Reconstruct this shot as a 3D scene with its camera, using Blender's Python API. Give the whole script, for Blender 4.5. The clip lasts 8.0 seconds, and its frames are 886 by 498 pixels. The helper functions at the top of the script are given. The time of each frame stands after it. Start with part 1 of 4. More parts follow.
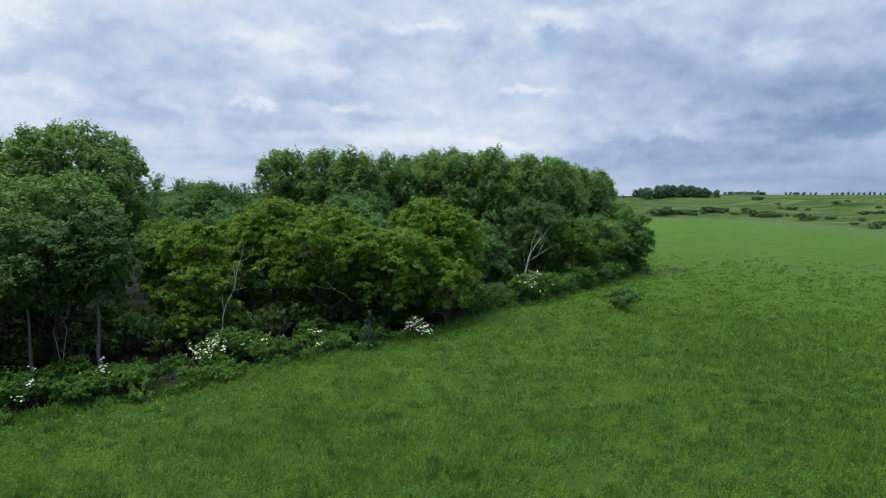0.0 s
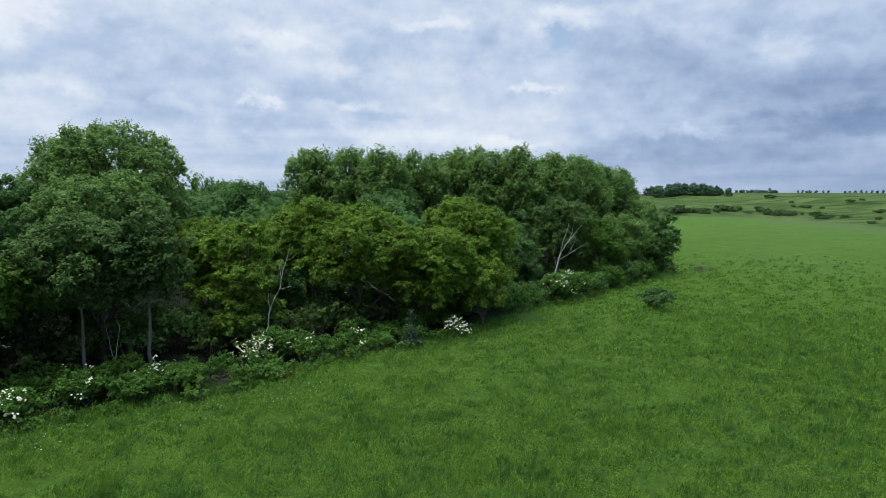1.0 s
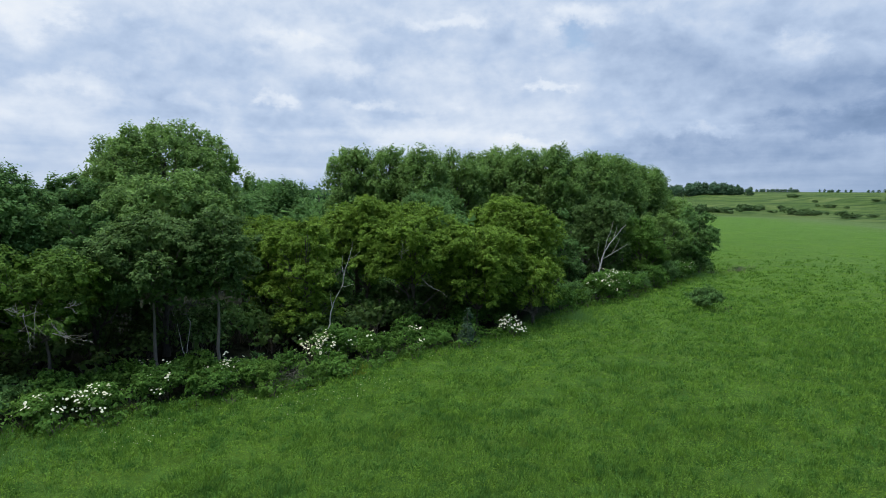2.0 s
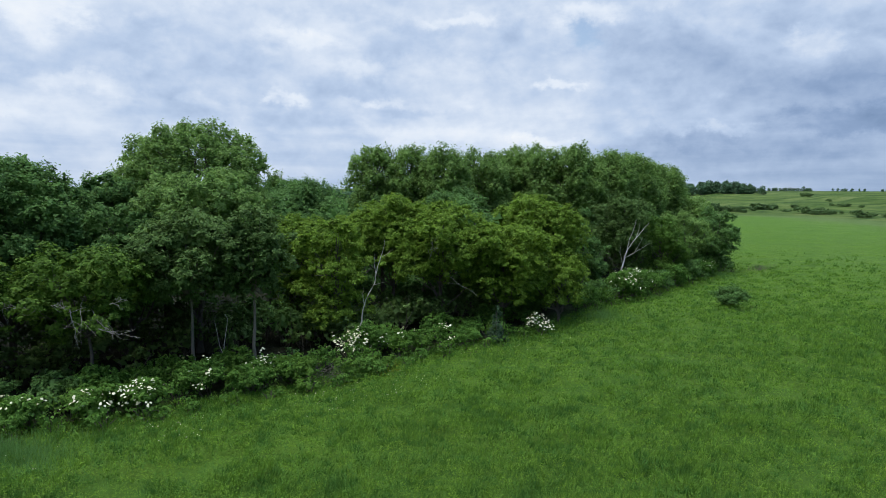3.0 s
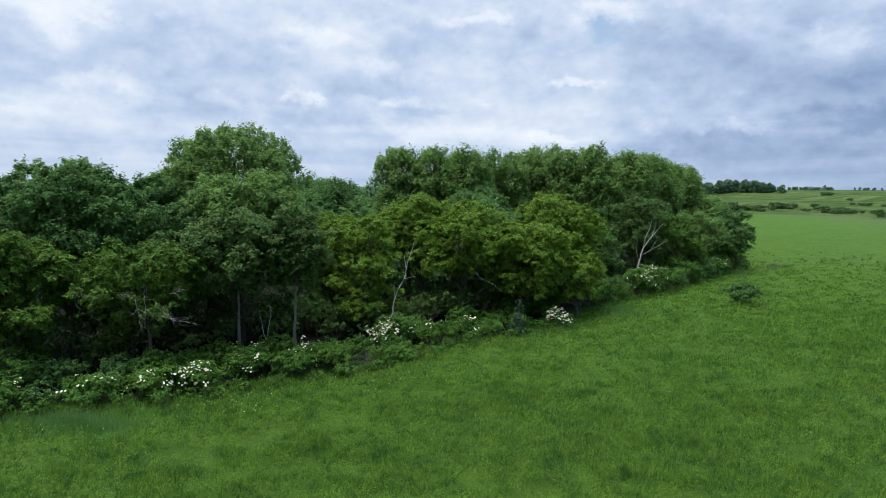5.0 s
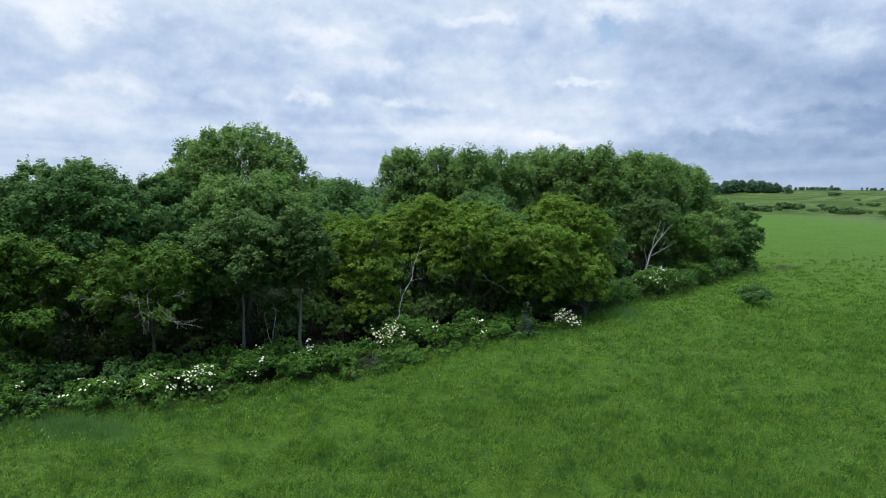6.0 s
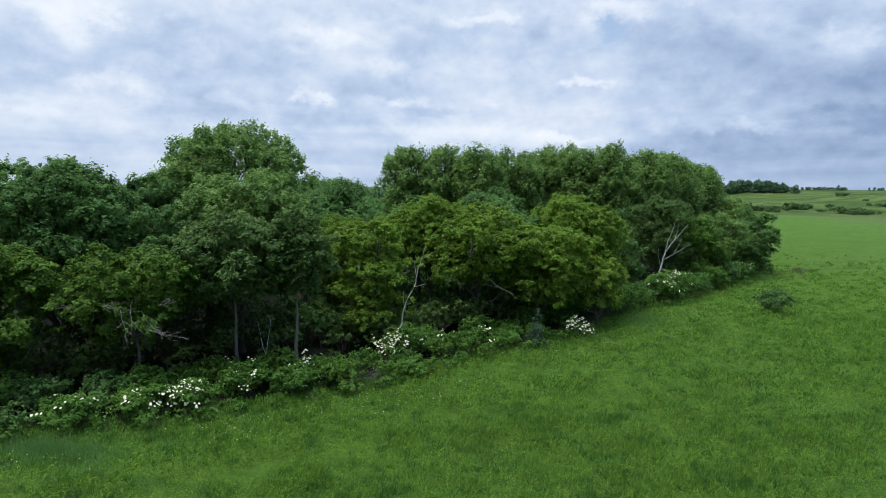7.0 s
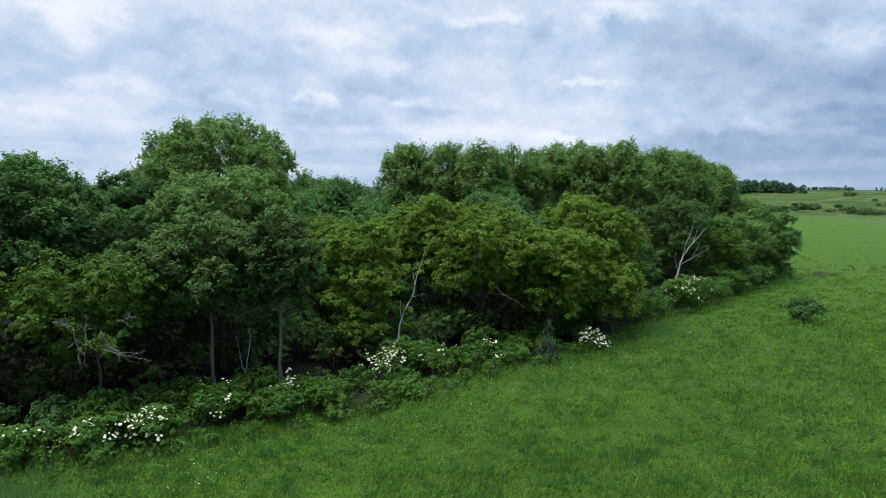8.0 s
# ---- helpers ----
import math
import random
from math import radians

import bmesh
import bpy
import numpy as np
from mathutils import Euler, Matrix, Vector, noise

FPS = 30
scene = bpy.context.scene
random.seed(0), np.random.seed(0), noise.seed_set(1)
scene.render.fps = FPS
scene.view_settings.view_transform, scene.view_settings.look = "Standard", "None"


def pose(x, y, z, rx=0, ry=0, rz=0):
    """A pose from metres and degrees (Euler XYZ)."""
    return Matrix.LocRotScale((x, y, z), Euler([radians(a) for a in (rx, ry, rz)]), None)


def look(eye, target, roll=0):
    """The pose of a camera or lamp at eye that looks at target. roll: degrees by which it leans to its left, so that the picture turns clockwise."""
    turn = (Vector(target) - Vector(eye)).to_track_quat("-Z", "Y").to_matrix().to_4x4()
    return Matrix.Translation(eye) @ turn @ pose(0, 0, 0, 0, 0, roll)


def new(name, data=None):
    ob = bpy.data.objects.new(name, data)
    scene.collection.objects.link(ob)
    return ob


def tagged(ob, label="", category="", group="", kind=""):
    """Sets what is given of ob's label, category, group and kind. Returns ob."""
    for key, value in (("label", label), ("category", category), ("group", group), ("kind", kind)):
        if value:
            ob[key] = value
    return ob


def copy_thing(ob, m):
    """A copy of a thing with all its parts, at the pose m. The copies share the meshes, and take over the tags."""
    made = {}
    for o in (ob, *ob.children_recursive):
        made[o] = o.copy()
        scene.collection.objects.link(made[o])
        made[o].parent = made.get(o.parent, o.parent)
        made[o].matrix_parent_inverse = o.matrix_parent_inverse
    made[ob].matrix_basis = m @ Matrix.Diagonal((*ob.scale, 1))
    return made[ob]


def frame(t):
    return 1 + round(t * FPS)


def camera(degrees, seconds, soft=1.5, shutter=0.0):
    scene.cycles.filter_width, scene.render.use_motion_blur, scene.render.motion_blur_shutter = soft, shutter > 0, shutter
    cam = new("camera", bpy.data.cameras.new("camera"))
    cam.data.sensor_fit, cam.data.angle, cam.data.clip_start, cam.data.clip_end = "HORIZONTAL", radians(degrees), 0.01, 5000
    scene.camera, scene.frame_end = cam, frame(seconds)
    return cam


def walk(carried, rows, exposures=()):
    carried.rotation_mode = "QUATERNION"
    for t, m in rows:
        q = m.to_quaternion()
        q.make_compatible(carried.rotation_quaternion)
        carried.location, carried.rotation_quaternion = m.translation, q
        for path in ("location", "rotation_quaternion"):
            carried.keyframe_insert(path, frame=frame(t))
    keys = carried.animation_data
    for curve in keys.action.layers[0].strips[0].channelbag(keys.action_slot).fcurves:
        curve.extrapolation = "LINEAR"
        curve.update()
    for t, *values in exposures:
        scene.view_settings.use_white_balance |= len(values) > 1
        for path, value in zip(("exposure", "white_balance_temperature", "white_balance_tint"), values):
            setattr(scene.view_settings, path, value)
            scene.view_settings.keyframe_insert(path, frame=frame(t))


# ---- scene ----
# ---------------------------------------------------------------- camera
cam = camera(70.9, 8.0, soft=0.65)
PATH = [
    (0, (-0.017, 0.012, 9.901), (-0.218, 1.994, 9.723), 0.2),
    (0.5, (-0.934, -0.117, 9.943), (-1.146, 1.863, 9.762), 0.2),
    (1, (-2.229, -0.304, 9.97), (-2.454, 1.675, 9.786), 0.2),
    (1.5, (-3.838, -0.571, 9.977), (-4.082, 1.405, 9.791), 0.2),
    (1.7, (-4.37, -0.663, 9.97), (-4.625, 1.312, 9.785), 0.23),
    (2.2, (-5.40, -0.86, 9.945), (-5.678, 1.112, 9.755), 0.27),
    (2.8, (-6.195, -1.13, 9.936), (-6.488, 0.839, 9.744), 0.3),
    (3, (-6.367, -1.264, 9.942), (-6.664, 0.704, 9.75), 0.3),
    (3.5, (-6.582, -1.754, 9.983), (-6.893, 0.212, 9.789), 0.33),
    (4, (-6.631, -2.492, 10.033), (-6.956, -0.529, 9.837), 0.37),
    (4.5, (-6.58, -3.404, 10.059), (-6.916, -1.443, 9.862), 0.4),
    (4.9, (-6.60, -3.91, 10.082), (-6.945, -1.951, 9.884), 0.4),
    (5.3, (-6.68, -4.08, 10.102), (-7.033, -2.122, 9.904), 0.4),
    (5.7, (-6.78, -3.83, 10.118), (-7.138, -1.873, 9.92), 0.4),
    (6, (-6.877, -3.448, 10.13), (-7.239, -1.491, 9.932), 0.4),
    (6.5, (-7.131, -2.542, 10.142), (-7.499, -0.586, 9.944), 0.4),
    (7, (-7.411, -1.154, 10.146), (-7.785, 0.801, 9.948), 0.4),
    (7.5, (-7.707, 0.593, 10.113), (-8.087, 2.546, 9.916), 0.4),
    (8, (-8.016, 2.584, 10.086), (-8.4, 4.536, 9.888), 0.4),
]
walk(cam, [(t, look(eye, target, roll)) for t, eye, target, roll in PATH], exposures=[(0, -0.07), (3, 0.0), (6, 0.05), (8, 0.05)])

# ---------------------------------------------------------------- world, sun
SUN_AZ, SUN_EL = radians(-105), radians(77)  # azimuth from +y to the right; behind thin cloud, high over the camera's left shoulder
world = bpy.data.worlds.new("overcast_sky")
scene.world = world
world.use_nodes = True


class Graph:
    """Short spelling for shader nodes."""

    def __init__(self, tree):
        self.t = tree
        tree.nodes.clear()

    def add(self, kind):
        return self.t.nodes.new(kind)

    def put(self, socket, value):
        if isinstance(value, bpy.types.NodeSocket):
            self.t.links.new(value, socket)
        else:
            socket.default_value = value

    def m(self, op, a, b=0.0, c=0.0, clamp=False):
        n = self.add("ShaderNodeMath")
        n.operation, n.use_clamp = op, clamp
        for i, v in enumerate((a, b, c)):
            self.put(n.inputs[i], v)
        return n.outputs[0]

    def ramp(self, fac, stops, mode="LINEAR"):
        n = self.add("ShaderNodeValToRGB")
        e = n.color_ramp.elements
        n.color_ramp.interpolation = mode
        while len(e) < len(stops):
            e.new(0.5)
        for el, (p, c) in zip(e, stops):
            el.position = p
            el.color = (c, c, c, 1) if isinstance(c, (int, float)) else (*c, 1)
        self.put(n.inputs[0], fac)
        return n.outputs[0]

    def noise(self, vec, scale, detail=4.0, rough=0.55, distort=0.0):
        n = self.add("ShaderNodeTexNoise")
        if vec is not None:
            self.put(n.inputs["Vector"], vec)
        self.put(n.inputs["Scale"], scale)
        self.put(n.inputs["Detail"], detail)
        self.put(n.inputs["Roughness"], rough)
        self.put(n.inputs["Distortion"], distort)
        return n.outputs["Fac"]

    def mix(self, fac, a, b, mode="MIX"):
        n = self.add("ShaderNodeMix")
        n.data_type, n.blend_type = "RGBA", mode
        self.put(n.inputs[0], fac)
        for i, v in ((6, a), (7, b)):
            self.put(n.inputs[i], (*v, 1) if isinstance(v, tuple) else v)
        return n.outputs[2]

    def vec(self, x, y, z):
        n = self.add("ShaderNodeCombineXYZ")
        for i, v in enumerate((x, y, z)):
            self.put(n.inputs[i], v)
        return n.outputs[0]


g = Graph(world.node_tree)
coord = g.add("ShaderNodeTexCoord").outputs["Generated"]
sep = g.add("ShaderNodeSeparateXYZ")
g.put(sep.inputs[0], coord)
dx, dy, dz = sep.outputs
azim = g.m("ARCTAN2", dx, dy)
elev = g.m("ARCSINE", dz)
# cloud deck: the direction laid out on a flat layer overhead
up = g.m("ADD", g.m("MAXIMUM", dz, 0.0), 0.10)
deck = g.vec(g.m("DIVIDE", dx, up), g.m("DIVIDE", dy, up), 0.0)
big = g.noise(deck, 0.8, 5.0, 0.5, 0.3)
small = g.noise(deck, 2.6, 6.0, 0.55, 0.2)
ang = g.vec(azim, g.m("MULTIPLY", elev, 1.9), 3.0)


def billow(scale, seed, step, detail):
    """Heaped cloud: its thickness, and its relief, bright on the upper edge and grey below."""
    lower = g.noise(g.vec(azim, g.m("MULTIPLY", elev, 1.4), seed), scale, detail, 0.53, 0.12)
    upper = g.noise(g.vec(azim, g.m("MULTIPLY", g.m("ADD", elev, step), 1.4), seed), scale, detail, 0.53, 0.12)
    body = g.ramp(lower, [(0.43, 0.0), (0.57, 1.0)], "EASE")
    return g.m("SUBTRACT", body, 0.5), g.m("SUBTRACT", lower, upper)


mass, crest = billow(4.8, 3.0, 0.034, 10.0)
heap_mass, heap_crest = billow(16.0, 7.0, 0.012, 8.0)
wob_a = g.m("MULTIPLY", g.m("SUBTRACT", g.noise(ang, 11.0, 9.0, 0.62), 0.5), 0.17)
wob_e = g.m("MULTIPLY", g.m("SUBTRACT", g.noise(g.vec(azim, elev, 9.0), 13.0, 9.0, 0.62), 0.5), 0.085)
aw, ew = g.m("ADD", azim, wob_a), g.m("ADD", elev, wob_e)


def bank(total, a, e, ra, re, amount, slope=0.0):
    """One cloud mass: a soft oval on the sky dome, grey (+) or bright (-)."""
    u = g.m("DIVIDE", g.m("SUBTRACT", aw, a), ra)
    v = g.m("SUBTRACT", ew, e)
    if slope:
        v = g.m("SUBTRACT", v, g.m("MULTIPLY", g.m("SUBTRACT", aw, a), slope))
    v = g.m("DIVIDE", v, re)
    r2 = g.m("POWER", g.m("ADD", g.m("MULTIPLY", u, u), g.m("MULTIPLY", v, v)), 1.7)
    return g.m("ADD", total, g.m("MULTIPLY", g.m("EXPONENT", g.m("MULTIPLY", r2, -1.0)), amount))


grey = g.m("ADD", g.m("MULTIPLY", big, 0.10), g.m("MULTIPLY", small, 0.08))
for value, weight in ((mass, 0.125), (crest, -0.70), (heap_mass, 0.06), (heap_crest, -0.45)):
    grey = g.m("ADD", grey, g.m("MULTIPLY", value, weight))
grey = g.m("ADD", grey, g.m("ADD", 0.235, g.m("MULTIPLY", g.m("MAXIMUM", g.m("ADD", azim, 0.05), 0.0), 0.38)))
# long flat bands low in the sky
band = g.noise(g.vec(g.m("MULTIPLY", azim, 2.6), g.m("MULTIPLY", elev, 30.0), 5.0), 1.0, 6.0, 0.5, 0.25)
near_horizon = g.m("SUBTRACT", 1.0, g.m("DIVIDE", g.m("MAXIMUM", elev, 0.0), 0.15), clamp=True)
grey = g.m("ADD", grey, g.m("MULTIPLY", g.m("MULTIPLY", g.m("SUBTRACT", band, 0.46), 0.85), near_horizon))
# the larger cloud masses and the bright rifts between them
GREY_BANKS = [
    (-0.622, 0.198, 0.077, 0.036, 0.16), (-0.675, 0.167, 0.039, 0.025, 0.09), (-0.486, 0.195, 0.071, 0.046, 0.13), (-0.222, 0.226, 0.101, 0.031, 0.18), (-0.045, 0.215, 0.075, 0.045, 0.19), (-0.300, 0.157, 0.069, 0.023, 0.11), (-0.187, 0.121, 0.045, 0.010, 0.11), (-0.036, 0.147, 0.079, 0.030, 0.11), (-0.414, 0.255, 0.133, 0.019, 0.09), (0.153, 0.224, 0.073, 0.031, 0.09), (0.236, 0.168, 0.084, 0.036, 0.11), (0.345, 0.243, 0.042, 0.029, 0.11), (0.425, 0.147, 0.070, 0.029, 0.14), (0.440, 0.094, 0.120, 0.020, 0.34), (0.496, 0.134, 0.036, 0.042, 0.20), (0.198, 0.079, 0.095, 0.013, 0.14), (-0.583, 0.138, 0.058, 0.009, 0.07), (-0.779, 0.171, 0.068, 0.039, 0.13), (0.300, 0.060, 0.220, 0.026, 0.13),
]
BRIGHT_BANKS = [
    (-0.720, 0.235, 0.060, 0.034, -0.40), (-0.366, 0.221, 0.043, 0.017, -0.28), (-0.125, 0.256, 0.053, 0.010, -0.25), (0.072, 0.258, 0.051, 0.016, -0.32), (0.039, 0.159, 0.031, 0.008, -0.38), (-0.397, 0.137, 0.026, 0.008, -0.32), (-0.657, 0.136, 0.067, 0.015, -0.22), (-0.274, 0.183, 0.035, 0.012, -0.15), (0.382, 0.202, 0.037, 0.019, -0.28), (0.001, 0.075, 0.037, 0.010, -0.32), (-0.187, 0.082, 0.090, 0.014, -0.14), (-0.489, 0.120, 0.063, 0.013, -0.14), (0.277, 0.089, 0.049, 0.009, -0.22), (-0.249, 0.136, 0.044, 0.006, -0.20), (-0.799, 0.103, 0.067, 0.012, -0.18), (0.176, 0.270, 0.048, 0.011, -0.15),
]
for b in GREY_BANKS + BRIGHT_BANKS:
    grey = bank(grey, *b[:4], b[4] * (0.58 if b[4] < 0 else 0.78))
cloud = g.ramp(grey, [(0.0, (0.90, 0.94, 0.99)), (0.20, (0.745, 0.825, 0.945)), (0.45, (0.49, 0.61, 0.81)), (0.72, (0.275, 0.385, 0.59)), (1.0, (0.145, 0.235, 0.40))])
# towards the horizon the deck turns into an even pale blue-grey
low = g.m("SUBTRACT", 1.0, g.m("DIVIDE", g.m("MAXIMUM", elev, 0.0), 0.085), clamp=True)
haze = g.mix(g.m("DIVIDE", g.m("SUBTRACT", azim, 0.05), 0.45, clamp=True), (0.45, 0.565, 0.76), (0.225, 0.33, 0.515))
cloud = g.mix(g.m("MULTIPLY", low, 0.55), cloud, haze)
# an overcast sky is brighter overhead than at the horizon
lift = g.m("ADD", 1.0, g.m("MULTIPLY", g.m("SMOOTH_MIN", g.m("MAXIMUM", g.m("SUBTRACT", elev, 0.42), 0.0), 0.7, 0.2), 3.6))
cloud = g.mix(1.0, cloud, g.vec(lift, lift, lift), "MULTIPLY")
sky = g.add("ShaderNodeTexSky")
sky.sky_type, sky.sun_disc, sky.sun_elevation, sky.sun_rotation = "NISHITA", False, SUN_EL, SUN_AZ
bg_sky = g.add("ShaderNodeBackground")
g.put(bg_sky.inputs[0], sky.outputs[0])
g.put(bg_sky.inputs[1], 0.15)
bg_cloud = g.add("ShaderNodeBackground")
g.put(bg_cloud.inputs[0], cloud)
g.put(bg_cloud.inputs[1], 1.0)
# one small gap where the blue shows
gap = bank(0.0, 0.060, 0.231, 0.026, 0.015, 0.75)
mixer = g.add("ShaderNodeMixShader")
g.put(mixer.inputs[0], gap)
g.t.links.new(bg_cloud.outputs[0], mixer.inputs[1])
g.t.links.new(bg_sky.outputs[0], mixer.inputs[2])
g.t.links.new(mixer.outputs[0], g.add("ShaderNodeOutputWorld").inputs[0])

sun = new("sun", bpy.data.lights.new("sun", "SUN"))
sun.data.energy, sun.data.angle, sun.data.color = 2.5, radians(30), (1.0, 0.96, 0.88)
sun_from = Vector((math.sin(SUN_AZ) * math.cos(SUN_EL), math.cos(SUN_AZ) * math.cos(SUN_EL), math.sin(SUN_EL)))
sun.matrix_world = look(sun_from * 60, (0, 0, 0))


# ---------------------------------------------------------------- materials
def surface(name, build, rough=0.7, translucent=0.0, spec=0.3):
    """A node material. build(graph) gives colour and, if any, a bump height."""
    mat = bpy.data.materials.new(name)
    mat.use_nodes = True
    q = Graph(mat.node_tree)
    colour, height, depth = build(q)
    bsdf = q.add("ShaderNodeBsdfPrincipled")
    q.put(bsdf.inputs["Base Color"], colour)
    q.put(bsdf.inputs["Roughness"], rough)
    q.put(bsdf.inputs["Specular IOR Level"], spec)
    if height is not None:
        bump = q.add("ShaderNodeBump")
        q.put(bump.inputs["Height"], height)
        q.put(bump.inputs["Distance"], depth)
        q.t.links.new(bump.outputs[0], bsdf.inputs["Normal"])
    out = bsdf.outputs[0]
    if translucent:
        tr = q.add("ShaderNodeBsdfTranslucent")
        q.put(tr.inputs[0], colour)
        mx = q.add("ShaderNodeMixShader")
        q.put(mx.inputs[0], translucent)
        q.t.links.new(out, mx.inputs[1])
        q.t.links.new(tr.outputs[0], mx.inputs[2])
        out = mx.outputs[0]
    q.t.links.new(out, q.add("ShaderNodeOutputMaterial").inputs[0])
    return mat


def foliage(name, dark, mid, light, translucent=0.47, rough=0.7, patch=0.35, other=None):
    """Leaves: each one a little different, with drifts of another tint through the crown."""
    def build(q):
        geo = q.add("ShaderNodeNewGeometry")
        c = q.ramp(geo.outputs["Random Per Island"], [(0.0, dark), (0.5, mid), (1.0, light)])
        drift = q.noise(geo.outputs["Position"], patch, 3.0)
        c = q.mix(q.m("MULTIPLY", q.ramp(drift, [(0.42, 0.0), (0.62, 1.0)]), 0.55), c, other or light)
        return c, None, 0
    return surface(name, build, rough, translucent, 0.12)


M_COTTON = foliage("cottonwood_leaf", (0.072, 0.127, 0.034), (0.146, 0.254, 0.064), (0.243, 0.388, 0.101))
M_MAPLE = foliage("boxelder_leaf", (0.072, 0.127, 0.017), (0.147, 0.252, 0.031), (0.259, 0.402, 0.056), other=(0.166, 0.269, 0.033))
# a darker tone of the box elder leaf
M_MAPLE_DEEP = foliage("darker_boxelder_leaf", (0.042, 0.085, 0.013), (0.092, 0.178, 0.026), (0.180, 0.304, 0.049), other=(0.104, 0.190, 0.028))
M_DARK = foliage("dark_leaf", (0.041, 0.089, 0.024), (0.086, 0.178, 0.046), (0.163, 0.301, 0.085))
M_ASH = foliage("ash_leaf", (0.040, 0.079, 0.019), (0.084, 0.155, 0.038), (0.162, 0.261, 0.077))
M_ELDER = foliage("elder_leaf", (0.036, 0.092, 0.014), (0.080, 0.182, 0.029), (0.153, 0.296, 0.056))
M_BRIAR = foliage("briar_leaf", (0.036, 0.086, 0.013), (0.082, 0.172, 0.025), (0.151, 0.278, 0.048))
M_CEDAR = foliage("cedar_leaf", (0.030, 0.062, 0.030), (0.046, 0.088, 0.042), (0.068, 0.115, 0.060), 0.1)
# distant crowns: the haze is mixed into the leaf colour, paler and bluer
M_FAR_HAZY = foliage("hazy_far_leaf", (0.046, 0.097, 0.048), (0.065, 0.130, 0.064), (0.097, 0.176, 0.085), 0.2, patch=0.05)
M_SCRUB = foliage("scrub_leaf", (0.055, 0.108, 0.036), (0.080, 0.148, 0.046), (0.120, 0.195, 0.064), 0.3, patch=0.1)


def bark_build(dark, light):
    def build(q):
        pos = q.add("ShaderNodeTexCoord").outputs["Object"]
        mp = q.add("ShaderNodeMapping")
        q.put(mp.inputs[0], pos)
        mp.inputs["Scale"].default_value = (9, 9, 2.2)
        n = q.noise(mp.outputs[0], 2.0, 6.0, 0.65, 0.6)
        b = q.noise(pos, 1.3, 3.0)
        c = q.mix(b, q.ramp(n, [(0.3, dark), (0.7, light)]), dark)
        return c, n, 0.03
    return build


M_BARK = surface("bark", bark_build((0.075, 0.065, 0.052), (0.21, 0.19, 0.16)), 0.9, spec=0.15)
M_BARK_PALE = surface("pale_bark", bark_build((0.145, 0.125, 0.098), (0.34, 0.30, 0.25)), 0.9, spec=0.15)
M_DEAD = surface("dead_wood", bark_build((0.32, 0.30, 0.27), (0.66, 0.63, 0.58)), 0.85, spec=0.2)
M_TWIG = surface("grey_twig", bark_build((0.17, 0.16, 0.14), (0.36, 0.34, 0.31)), 0.9, spec=0.15)
M_BLOOM = foliage("elder_blossom", (0.66, 0.64, 0.38), (0.78, 0.755, 0.50), (0.86, 0.84, 0.62), 0.25, 0.8)


